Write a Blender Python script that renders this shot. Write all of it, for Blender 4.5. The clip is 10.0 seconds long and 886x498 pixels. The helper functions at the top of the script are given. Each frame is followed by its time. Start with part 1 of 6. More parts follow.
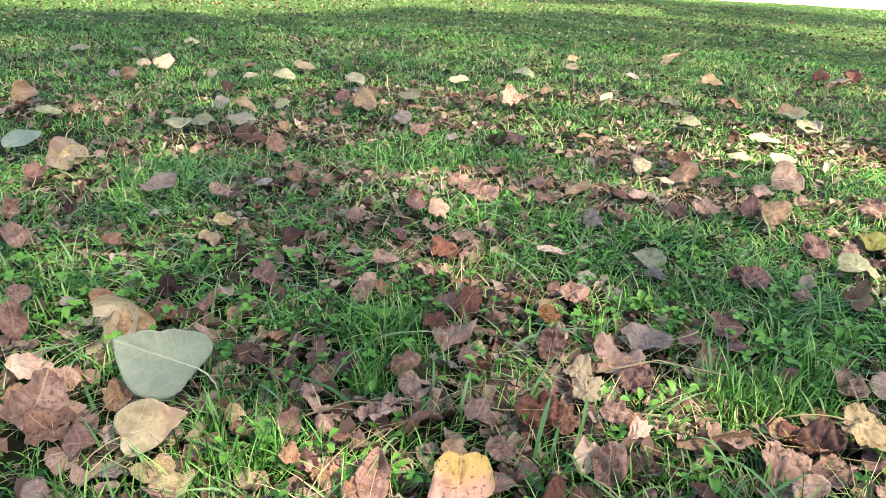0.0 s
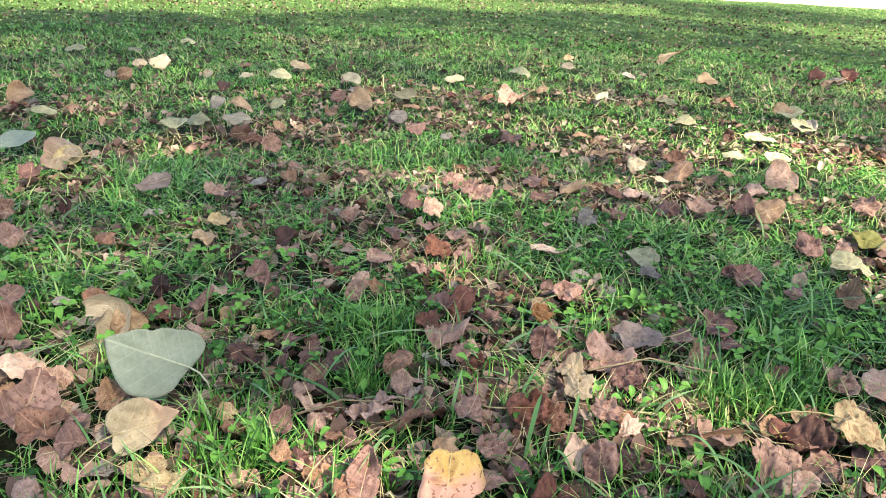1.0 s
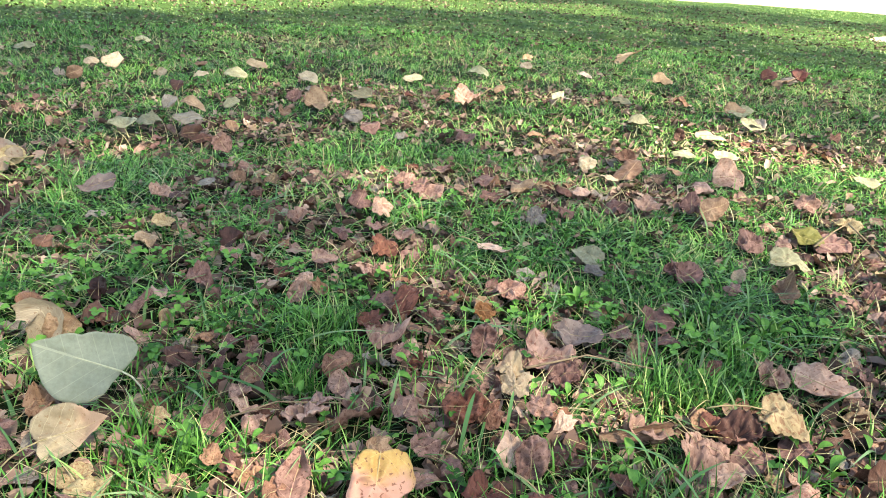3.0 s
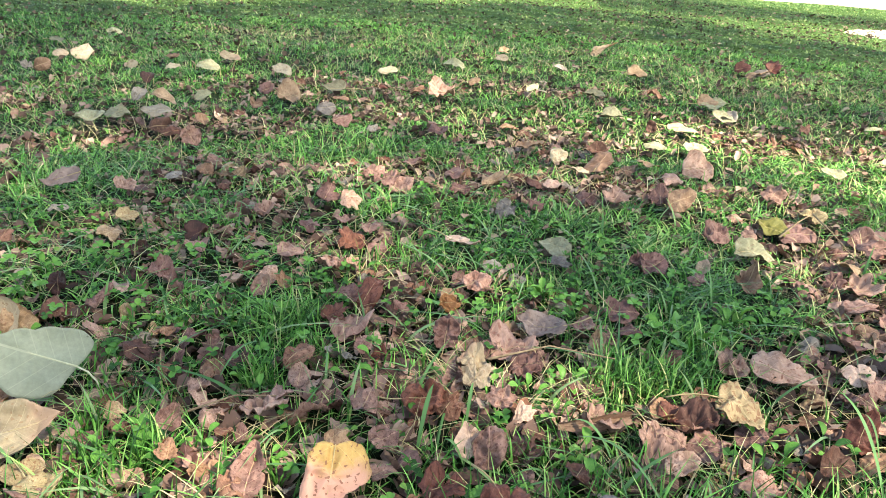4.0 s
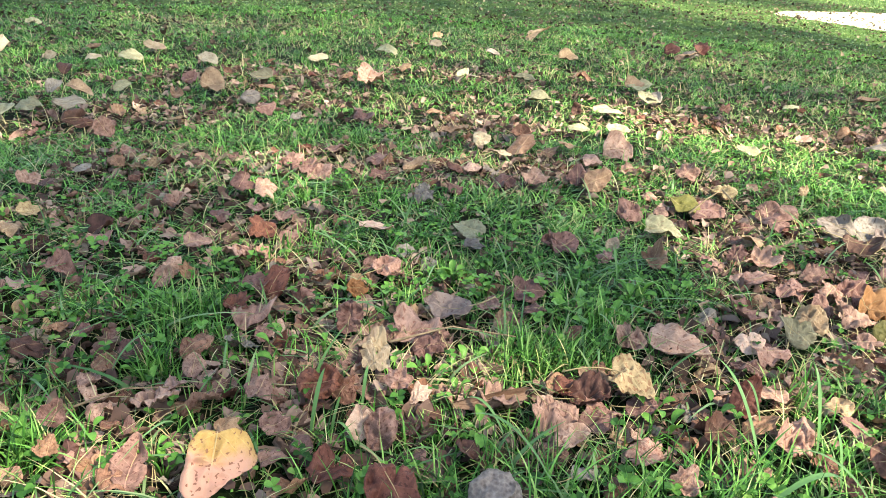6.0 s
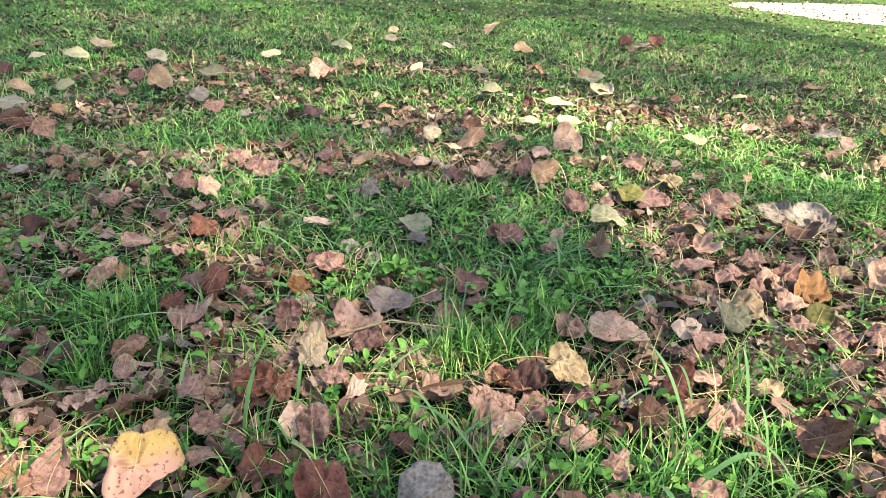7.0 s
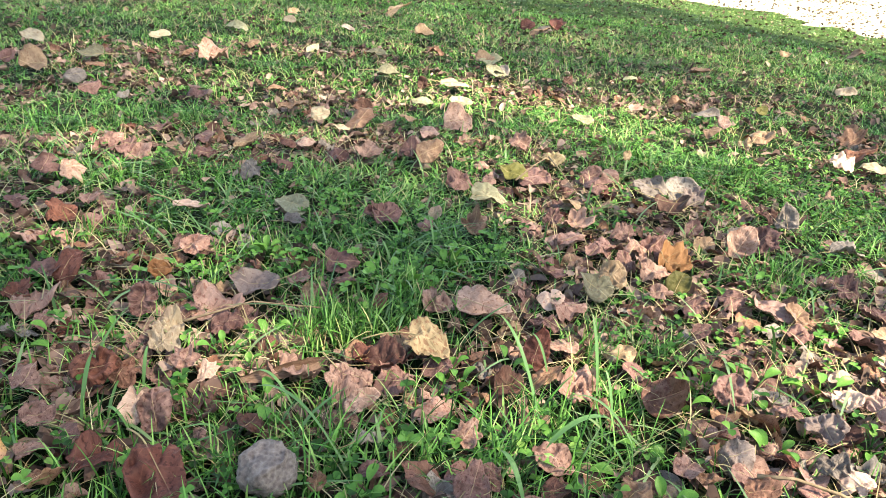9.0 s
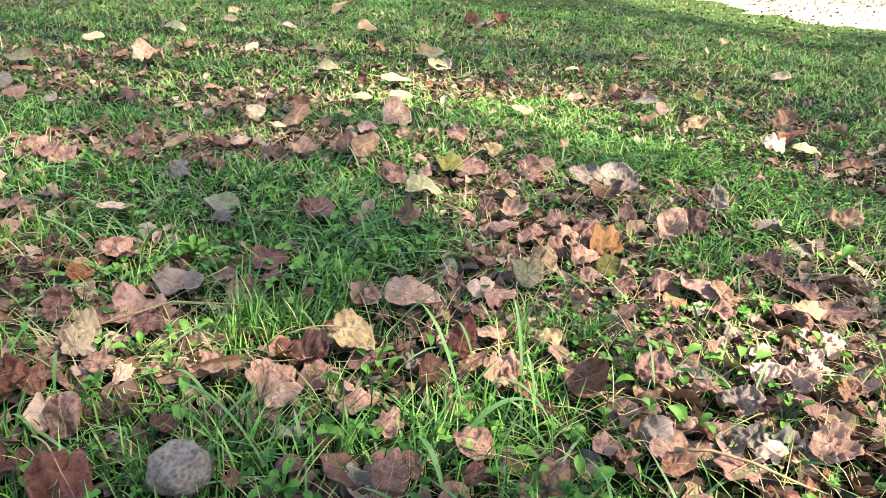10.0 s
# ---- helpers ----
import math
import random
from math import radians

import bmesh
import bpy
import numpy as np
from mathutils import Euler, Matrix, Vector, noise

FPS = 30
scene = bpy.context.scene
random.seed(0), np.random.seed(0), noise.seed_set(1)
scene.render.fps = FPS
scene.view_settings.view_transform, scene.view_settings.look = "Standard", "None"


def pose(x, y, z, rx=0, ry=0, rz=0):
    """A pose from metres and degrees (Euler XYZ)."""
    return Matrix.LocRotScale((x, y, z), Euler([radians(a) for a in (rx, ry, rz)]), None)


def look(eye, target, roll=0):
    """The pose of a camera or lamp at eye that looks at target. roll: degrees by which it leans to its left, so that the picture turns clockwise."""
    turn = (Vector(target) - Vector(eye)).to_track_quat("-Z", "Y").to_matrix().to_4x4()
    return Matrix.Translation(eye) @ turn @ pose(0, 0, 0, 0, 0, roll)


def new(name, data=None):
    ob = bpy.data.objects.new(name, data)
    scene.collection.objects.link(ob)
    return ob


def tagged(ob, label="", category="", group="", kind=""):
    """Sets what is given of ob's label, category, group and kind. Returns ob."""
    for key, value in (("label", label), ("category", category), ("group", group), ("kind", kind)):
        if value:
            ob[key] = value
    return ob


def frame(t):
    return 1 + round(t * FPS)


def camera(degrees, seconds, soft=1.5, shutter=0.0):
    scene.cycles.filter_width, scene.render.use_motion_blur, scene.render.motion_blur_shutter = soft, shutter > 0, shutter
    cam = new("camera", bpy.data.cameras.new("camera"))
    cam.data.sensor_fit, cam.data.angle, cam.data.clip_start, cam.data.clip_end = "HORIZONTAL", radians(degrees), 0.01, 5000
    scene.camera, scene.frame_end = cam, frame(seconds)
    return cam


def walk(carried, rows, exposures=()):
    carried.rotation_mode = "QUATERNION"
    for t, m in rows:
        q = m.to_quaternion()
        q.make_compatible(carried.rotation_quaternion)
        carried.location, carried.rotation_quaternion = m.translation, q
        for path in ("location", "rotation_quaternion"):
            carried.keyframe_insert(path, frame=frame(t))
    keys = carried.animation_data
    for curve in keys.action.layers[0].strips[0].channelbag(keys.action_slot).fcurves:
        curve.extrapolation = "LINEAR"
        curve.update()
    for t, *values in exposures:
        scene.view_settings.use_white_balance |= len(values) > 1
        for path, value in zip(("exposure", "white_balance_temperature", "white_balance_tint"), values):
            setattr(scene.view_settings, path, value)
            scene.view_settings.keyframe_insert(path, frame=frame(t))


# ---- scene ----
cam = camera(64.6, 10.0, soft=0.45)
PATH = [
    (0, (-0.0095, 0.0959, 0.4253), (0.1688, 2.5610, -0.6602), 3.1),
    (0.5, (-0.0054, 0.0932, 0.4253), (0.1755, 2.5596, -0.6602), 3.1),
    (1, (-0.0027, 0.0932, 0.4253), (0.1809, 2.5583, -0.6602), 3.0),
    (1.5, (0.0014, 0.0932, 0.4266), (0.1903, 2.5569, -0.6602), 2.9),
    (2, (0.0108, 0.0918, 0.4280), (0.2322, 2.5542, -0.6561), 3.3),
    (3.5, (0.0405, 0.0878, 0.4293), (0.3713, 2.5353, -0.6602), 3.7),
    (4, (0.0527, 0.0864, 0.4293), (0.4158, 2.5232, -0.6750), 3.9),
    (4.5, (0.0635, 0.0851, 0.4280), (0.4725, 2.5137, -0.6791), 3.7),
    (5, (0.0783, 0.0824, 0.4293), (0.5184, 2.5083, -0.6723), 3.5),
    (5.5, (0.0878, 0.0796, 0.4320), (0.5873, 2.4948, -0.6669), 4.2),
    (6, (0.1134, 0.0729, 0.4293), (0.6399, 2.4651, -0.7074), 3.7),
    (7.5, (0.1633, 0.0607, 0.4280), (0.8708, 2.3990, -0.7236), 4.0),
    (8, (0.1836, 0.0540, 0.4212), (0.9572, 2.3585, -0.7547), 4.7),
    (8.5, (0.1998, 0.0500, 0.4199), (1.0436, 2.3274, -0.7587), 4.8),
    (9, (0.2147, 0.0446, 0.4212), (1.1205, 2.3018, -0.7520), 4.9),
    (9.5, (0.2336, 0.0378, 0.4185), (1.2366, 2.2572, -0.7466), 5.2),
    (10, (0.2552, 0.0284, 0.4145), (1.2866, 2.2316, -0.7560), 4.0),
]
walk(cam, [(t, look(eye, goal, roll)) for t, eye, goal, roll in PATH],
     [(0, 2.88, 8200, -4), (5.2, 2.86, 8200, -5), (7.4, 2.84, 8400, -2), (10, 2.81, 8400, -1)])

# ---- daylight ----
SUN_TO = Vector((0.50, -0.62, 0.95)).normalized()
SUN_ELEVATION = math.asin(SUN_TO.z)
SUN_AZIMUTH = math.atan2(SUN_TO.x, SUN_TO.y)

world = bpy.data.worlds.new("sky")
scene.world = world
world.use_nodes = True
sky = world.node_tree.nodes.new("ShaderNodeTexSky")
sky.sky_type = "NISHITA"
sky.sun_disc = False
sky.sun_elevation = SUN_ELEVATION
sky.sun_rotation = SUN_AZIMUTH
back = world.node_tree.nodes["Background"]
back.inputs["Strength"].default_value = 0.092
world.node_tree.links.new(sky.outputs[0], back.inputs["Color"])

sun = new("sun", bpy.data.lights.new("sun", "SUN"))
sun.data.energy = 4.2
sun.data.angle = radians(0.55)
sun.data.color = (1.0, 0.955, 0.87)
sun.matrix_world = look(SUN_TO * 30, (0, 0, 0))

# ---- numbers for scattering ----
rng = np.random.default_rng(7)
TABLE = rng.random((256, 256))


def vnoise(x, y, size, shift=0):
    """Smooth random field between 0 and 1 with features of that size."""
    u, v = np.asarray(x) / size + 17.3 * shift, np.asarray(y) / size + 41.7 * shift
    i, j = np.floor(u).astype(int), np.floor(v).astype(int)
    a, b = u - i, v - j
    a, b = a * a * (3 - 2 * a), b * b * (3 - 2 * b)
    i0, i1, j0, j1 = i % 256, (i + 1) % 256, j % 256, (j + 1) % 256
    return (TABLE[i0, j0] * (1 - a) + TABLE[i1, j0] * a) * (1 - b) + (TABLE[i0, j1] * (1 - a) + TABLE[i1, j1] * a) * b


def relief(x, y):
    """Height of the soil."""
    return 0.016 * (vnoise(x, y, 0.5, 1) - 0.5) + 0.010 * (vnoise(x, y, 0.14, 2) - 0.5) + 0.006 * (vnoise(x, y, 0.05, 3) - 0.5)


LITTER = []
LUSH = []
GAPS = []


def litter_patch(x, y, rx, ry, strength):
    LITTER.append((x, y, rx, ry, strength))


def lush_patch(x, y, rx, ry, strength):
    LUSH.append((x, y, rx, ry, strength))


def crown_gap(x, y, rx, ry, strength):
    GAPS.append((x, y, rx, ry, strength))


def field(patches, x, y):
    total = np.zeros_like(x)
    for px, py, rx, ry, strength in patches:
        total += strength * np.exp(-((x - px) / rx) ** 2 - ((y - py) / ry) ** 2)
    return total


# bare, leaf-strewn spots
litter_patch(0.10, 0.63, 0.22, 0.07, 0.7)
litter_patch(0.28, 0.74, 0.12, 0.06, 0.9)
litter_patch(-0.22, 0.62, 0.10, 0.08, 0.4)
litter_patch(0.42, 0.58, 0.16, 0.06, 0.9)
litter_patch(0.62, 0.64, 0.16, 0.08, 1.0)
litter_patch(0.20, 0.92, 0.12, 0.08, 0.7)
litter_patch(0.32, 1.30, 0.28, 0.08, 1.0)
litter_patch(0.62, 1.34, 0.20, 0.10, 0.8)
litter_patch(0.80, 1.05, 0.12, 0.08, 0.6)
litter_patch(0.78, 0.80, 0.14, 0.09, 0.9)
litter_patch(0.95, 0.88, 0.10, 0.08, 0.6)
litter_patch(0.72, 0.42, 0.20, 0.10, 0.8)
litter_patch(0.02, 0.52, 0.30, 0.06, 0.60)
litter_patch(-0.15, 1.75, 0.14, 0.20, 0.3)
litter_patch(0.07, 1.02, 0.10, 0.06, 0.6)
litter_patch(0.12, 1.41, 0.18, 0.06, 0.6)
litter_patch(0.56, 1.58, 0.15, 0.14, 0.45)
litter_patch(-0.02, 1.10, 0.20, 0.10, 0.4)
litter_patch(0.15, 2.00, 0.16, 0.12, 0.2)
litter_patch(-0.20, 1.30, 0.10, 0.06, 0.5)
litter_patch(0.55, 2.25, 0.60, 0.10, 0.12)
litter_patch(1.45, 2.30, 0.40, 0.12, 0.4)
litter_patch(-0.10, 3.20, 0.35, 0.15, 0.35)
litter_patch(1.35, 1.55, 0.30, 0.12, 0.4)
litter_patch(0.95, 0.55, 0.22, 0.14, 0.7)
litter_patch(0.86, 0.42, 0.16, 0.08, 0.5)
litter_patch(-0.30, 0.66, 0.10, 0.10, 0.7)
# thick green tufts
lush_patch(-0.15, 0.58, 0.06, 0.05, 1.0)
lush_patch(-0.22, 1.90, 0.14, 0.10, 0.8)
lush_patch(0.02, 1.55, 0.10, 0.10, 0.8)
lush_patch(0.24, 0.98, 0.07, 0.06, 0.8)
lush_patch(0.40, 0.72, 0.07, 0.05, 1.0)
lush_patch(0.58, 0.84, 0.10, 0.06, 0.9)
lush_patch(0.30, 0.48, 0.16, 0.04, 0.8)
lush_patch(0.52, 0.44, 0.10, 0.04, 0.8)
lush_patch(0.95, 1.45, 0.30, 0.10, 0.9)
lush_patch(0.15, 1.20, 0.12, 0.05, 0.6)
lush_patch(1.15, 1.10, 0.15, 0.10, 0.7)
lush_patch(0.60, 2.00, 0.25, 0.10, 0.6)
lush_patch(-0.55, 2.40, 0.30, 0.30, 0.6)
lush_patch(0.00, 0.80, 0.05, 0.05, 0.6)


def litter_level(x, y):
    base = 0.62 * np.clip(vnoise(x, y, 0.16, 5) * 1.7 - 0.75, 0, 1) * np.exp(-np.clip(y - 1.0, 0, None) * 0.45)
    near = 0.55 * np.clip((1.25 - np.hypot(x, y)) / 0.5, 0, 1) * np.clip(vnoise(x, y, 0.10, 7) * 2 - 0.45, 0, 1)
    return np.clip(base + near + field(LITTER, x, y) - 0.9 * field(LUSH, x, y), 0, 1)


# ---- materials ----
def node(tree, kind, **values):
    n = tree.nodes.new(kind)
    for key, value in values.items():
        n.inputs[key].default_value = value
    return n


def blank(name):
    m = bpy.data.materials.new(name)
    m.use_nodes = True
    m.node_tree.nodes.clear()
    return m, m.node_tree


def ramp(tree, stops):
    n = tree.nodes.new("ShaderNodeValToRGB")
    while len(n.color_ramp.elements) < len(stops):
        n.color_ramp.elements.new(0.5)
    for e, (pos, col) in zip(n.color_ramp.elements, stops):
        e.position = pos
        e.color = (*col, 1)
    return n


def mathn(tree, op, a=None, b=None, c=None):
    n = tree.nodes.new("ShaderNodeMath")
    n.operation = op
    for k, v in enumerate((a, b, c)):
        if v is None:
            continue
        if isinstance(v, (int, float)):
            n.inputs[k].default_value = v
        else:
            tree.links.new(v, n.inputs[k])
    return n.outputs[0]


def mixc(tree, fac, a, b, mode="MIX"):
    n = tree.nodes.new("ShaderNodeMix")
    n.data_type = "RGBA"
    n.blend_type = mode
    for socket, v in ((n.inputs[0], fac), (n.inputs[6], a), (n.inputs[7], b)):
        if isinstance(v, (int, float)):
            socket.default_value = v
        elif isinstance(v, tuple):
            socket.default_value = (*v, 1)
        else:
            tree.links.new(v, socket)
    return n.outputs[2]


def thin_surface(tree, colour, glow_through, rough, specular, normal=None, through_tint=(1, 1, 1)):
    """Leaf-like surface: a glossy skin with some light passing through."""
    p = node(tree, "ShaderNodeBsdfPrincipled", Roughness=rough)
    p.inputs["Specular IOR Level"].default_value = specular
    tree.links.new(colour, p.inputs["Base Color"])
    tr = tree.nodes.new("ShaderNodeBsdfTranslucent")
    tinted = mixc(tree, 1.0, colour, through_tint, "MULTIPLY")
    tree.links.new(tinted, tr.inputs["Color"])
    if normal is not None:
        tree.links.new(normal, p.inputs["Normal"])
    mix = node(tree, "ShaderNodeMixShader", Fac=glow_through)
    tree.links.new(p.outputs[0], mix.inputs[1])
    tree.links.new(tr.outputs[0], mix.inputs[2])
    out = tree.nodes.new("ShaderNodeOutputMaterial")
    tree.links.new(mix.outputs[0], out.inputs["Surface"])


def grass_material(name, stops, glow=0.13, rough=0.42):
    m, tree = blank(name)
    geo = tree.nodes.new("ShaderNodeNewGeometry")
    tex = tree.nodes.new("ShaderNodeTexCoord")
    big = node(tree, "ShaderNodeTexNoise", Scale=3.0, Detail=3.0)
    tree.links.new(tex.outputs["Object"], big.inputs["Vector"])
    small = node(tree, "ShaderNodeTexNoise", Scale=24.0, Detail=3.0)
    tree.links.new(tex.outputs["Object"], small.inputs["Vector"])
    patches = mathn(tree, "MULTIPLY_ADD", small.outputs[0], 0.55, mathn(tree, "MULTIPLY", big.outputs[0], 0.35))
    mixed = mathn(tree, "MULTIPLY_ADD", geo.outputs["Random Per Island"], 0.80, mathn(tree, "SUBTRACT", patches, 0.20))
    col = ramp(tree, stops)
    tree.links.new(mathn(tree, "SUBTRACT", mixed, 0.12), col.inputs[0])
    thin_surface(tree, col.outputs[0], glow, rough, 0.22, through_tint=(0.95, 1.0, 0.72))
    return m


def leaf_material(name, low, high, vein, spot=None, spot_amount=0.0, glow=0.10, rough=0.58, tip=None, tip_from=0.05, spread=0.85):
    """Fallen leaf: mottled blade, paler veins, dark blotches and small holes' rims."""
    m, tree = blank(name)
    at = tree.nodes.new("ShaderNodeAttribute")
    at.attribute_name = "flat"
    info = tree.nodes.new("ShaderNodeObjectInfo")
    geo = tree.nodes.new("ShaderNodeNewGeometry")
    lot = mathn(tree, "FRACT", mathn(tree, "ADD", info.outputs["Random"], geo.outputs["Random Per Island"]))
    sep = tree.nodes.new("ShaderNodeSeparateXYZ")
    tree.links.new(at.outputs["Vector"], sep.inputs[0])
    shift = tree.nodes.new("ShaderNodeVectorMath")
    shift.operation = "ADD"
    push = tree.nodes.new("ShaderNodeCombineXYZ")
    tree.links.new(mathn(tree, "MULTIPLY", lot, 37.0), push.inputs[2])
    tree.links.new(at.outputs["Vector"], shift.inputs[0])
    tree.links.new(push.outputs[0], shift.inputs[1])
    mott = node(tree, "ShaderNodeTexNoise", Scale=3.2, Detail=6.0, Roughness=0.62)
    fine = node(tree, "ShaderNodeTexNoise", Scale=26.0, Detail=4.0, Roughness=0.7)
    for n in (mott, fine):
        tree.links.new(shift.outputs[0], n.inputs["Vector"])
    cells = node(tree, "ShaderNodeTexVoronoi", Scale=30.0)
    cells.feature = "DISTANCE_TO_EDGE"
    tree.links.new(shift.outputs[0], cells.inputs["Vector"])
    blend = ramp(tree, [(0.33, low), (0.66, high)])
    tree.links.new(mott.outputs[0], blend.inputs[0])
    grain = mixc(tree, mathn(tree, "MULTIPLY", fine.outputs[0], 0.75), blend.outputs[0], tuple(0.45 * c for c in low))
    side = mathn(tree, "ABSOLUTE", sep.outputs[1])
    run = mathn(tree, "MULTIPLY", mathn(tree, "SUBTRACT", sep.outputs[0], mathn(tree, "MULTIPLY", side, 0.75)), 6.5)
    near = mathn(tree, "ABSOLUTE", mathn(tree, "SUBTRACT", mathn(tree, "FRACT", mathn(tree, "ADD", run, 20.0)), 0.5))
    side_vein = mathn(tree, "LESS_THAN", near, 0.03)
    mid_vein = mathn(tree, "LESS_THAN", side, 0.010)
    veins = mathn(tree, "MAXIMUM", mathn(tree, "MULTIPLY", side_vein, 0.6), mid_vein)
    colour = mixc(tree, mathn(tree, "MULTIPLY", veins, 0.4), grain, vein)
    if tip is not None:
        toward = ramp(tree, [(0.40, (0, 0, 0)), (0.60, (1, 1, 1))])
        tree.links.new(mathn(tree, "ADD", mathn(tree, "MULTIPLY_ADD", sep.outputs[0], 0.9, 0.02 - 0.9 * tip_from), mathn(tree, "MULTIPLY", mott.outputs[0], 0.75)), toward.inputs[0])
        colour = mixc(tree, mathn(tree, "MULTIPLY", toward.outputs[0], 0.85), colour, tip)
    if spot is not None:
        spots = node(tree, "ShaderNodeTexNoise", Scale=19.0, Detail=2.0)
        tree.links.new(shift.outputs[0], spots.inputs["Vector"])
        cut = ramp(tree, [(0.62 - spot_amount, (0, 0, 0)), (0.66 - spot_amount, (1, 1, 1))])
        tree.links.new(spots.outputs[0], cut.inputs[0])
        colour = mixc(tree, mathn(tree, "MULTIPLY", cut.outputs[0], 0.85), colour, spot)
    hsv = node(tree, "ShaderNodeHueSaturation", Saturation=1.06)
    tree.links.new(colour, hsv.inputs["Color"])
    tree.links.new(mathn(tree, "MULTIPLY_ADD", lot, spread, 1.07 - spread * 0.52), hsv.inputs["Value"])
    tree.links.new(mathn(tree, "MULTIPLY_ADD", lot, 0.03, 0.474), hsv.inputs["Hue"])
    height = mathn(tree, "ADD", mathn(tree, "MULTIPLY", veins, 0.6),
                   mathn(tree, "ADD", mathn(tree, "MULTIPLY", fine.outputs[0], 0.6), mathn(tree, "MINIMUM", mathn(tree, "MULTIPLY", cells.outputs[0], 5.0), 0.35)))
    bump = node(tree, "ShaderNodeBump", Strength=0.5, Distance=0.0012)
    tree.links.new(height, bump.inputs["Height"])
    thin_surface(tree, hsv.outputs[0], glow, rough, 0.22, bump.outputs[0], (1.0, 0.88, 0.7))
    return m


def litter_material(name, stops, rough=0.75):
    m, tree = blank(name)
    geo = tree.nodes.new("ShaderNodeNewGeometry")
    tex = tree.nodes.new("ShaderNodeTexCoord")
    fine = node(tree, "ShaderNodeTexNoise", Scale=160.0, Detail=5.0)
    tree.links.new(tex.outputs["Object"], fine.inputs["Vector"])
    col = ramp(tree, stops)
    tree.links.new(geo.outputs["Random Per Island"], col.inputs[0])
    toned = mixc(tree, mathn(tree, "MULTIPLY", fine.outputs[0], 0.6), col.outputs[0], (0.05, 0.032, 0.025))
    bump = node(tree, "ShaderNodeBump", Strength=0.5, Distance=0.001)
    tree.links.new(fine.outputs[0], bump.inputs["Height"])
    thin_surface(tree, toned, 0.1, rough, 0.2, bump.outputs[0])
    return m


def soil_material():
    m, tree = blank("shade-darkened soil and thatch")
    tex = tree.nodes.new("ShaderNodeTexCoord")
    big = node(tree, "ShaderNodeTexNoise", Scale=1.3, Detail=4.0)
    mid = node(tree, "ShaderNodeTexNoise", Scale=22.0, Detail=6.0, Roughness=0.7)
    fine = node(tree, "ShaderNodeTexNoise", Scale=240.0, Detail=5.0, Roughness=0.75)
    for n in (big, mid, fine):
        tree.links.new(tex.outputs["Object"], n.inputs["Vector"])
    # near-black tones: shade between blades and leaves is put into the colour
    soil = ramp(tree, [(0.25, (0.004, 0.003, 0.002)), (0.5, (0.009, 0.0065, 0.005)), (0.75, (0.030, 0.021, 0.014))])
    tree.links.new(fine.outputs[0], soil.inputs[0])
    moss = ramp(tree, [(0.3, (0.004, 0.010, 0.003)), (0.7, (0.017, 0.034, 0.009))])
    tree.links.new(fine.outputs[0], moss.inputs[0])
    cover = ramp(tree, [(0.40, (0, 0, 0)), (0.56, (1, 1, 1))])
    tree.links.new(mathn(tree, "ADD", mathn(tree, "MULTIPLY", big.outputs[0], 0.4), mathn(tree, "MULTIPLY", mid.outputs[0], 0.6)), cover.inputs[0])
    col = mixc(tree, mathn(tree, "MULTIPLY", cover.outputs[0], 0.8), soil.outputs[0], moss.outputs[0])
    turf = ramp(tree, [(0.3, (0.018, 0.036, 0.009)), (0.55, (0.042, 0.080, 0.019)), (0.75, (0.105, 0.125, 0.044))])
    tree.links.new(mid.outputs[0], turf.inputs[0])
    away = node(tree, "ShaderNodeVectorMath")
    away.operation = "LENGTH"
    tree.links.new(tex.outputs["Object"], away.inputs[0])
    thick = tree.nodes.new("ShaderNodeMapRange")
    for socket, value in (("From Min", 2.6), ("From Max", 4.6), ("To Min", 0.0), ("To Max", 0.75)):
        thick.inputs[socket].default_value = value
    tree.links.new(away.outputs["Value"], thick.inputs["Value"])
    col = mixc(tree, thick.outputs[0], col, turf.outputs[0])
    p = node(tree, "ShaderNodeBsdfPrincipled", Roughness=0.95)
    p.inputs["Specular IOR Level"].default_value = 0.1
    tree.links.new(col, p.inputs["Base Color"])
    bump = node(tree, "ShaderNodeBump", Strength=0.8, Distance=0.006)
    tree.links.new(mathn(tree, "ADD", mid.outputs[0], fine.outputs[0]), bump.inputs["Height"])
    tree.links.new(bump.outputs[0], p.inputs["Normal"])
    out = tree.nodes.new("ShaderNodeOutputMaterial")
    tree.links.new(p.outputs[0], out.inputs["Surface"])
    return m


def rough_material(name, stops, scale, bump_size, rough=0.85):
    m, tree = blank(name)
    tex = tree.nodes.new("ShaderNodeTexCoord")
    a = node(tree, "ShaderNodeTexNoise", Scale=scale, Detail=8.0, Roughness=0.7)
    b = node(tree, "ShaderNodeTexVoronoi", Scale=scale * 1.7)
    for n in (a, b):
        tree.links.new(tex.outputs["Object"], n.inputs["Vector"])
    col = ramp(tree, stops)
    mixed = mathn(tree, "ADD", mathn(tree, "MULTIPLY", a.outputs[0], 0.75), mathn(tree, "MULTIPLY", b.outputs[0], 0.3))
    tree.links.new(mixed, col.inputs[0])
    p = node(tree, "ShaderNodeBsdfPrincipled", Roughness=rough)
    p.inputs["Specular IOR Level"].default_value = 0.25
    tree.links.new(col.outputs[0], p.inputs["Base Color"])
    bump = node(tree, "ShaderNodeBump", Strength=0.9, Distance=bump_size)
    tree.links.new(mixed, bump.inputs["Height"])
    tree.links.new(bump.outputs[0], p.inputs["Normal"])
    out = tree.nodes.new("ShaderNodeOutputMaterial")
    tree.links.new(p.outputs[0], out.inputs["Surface"])
    return m


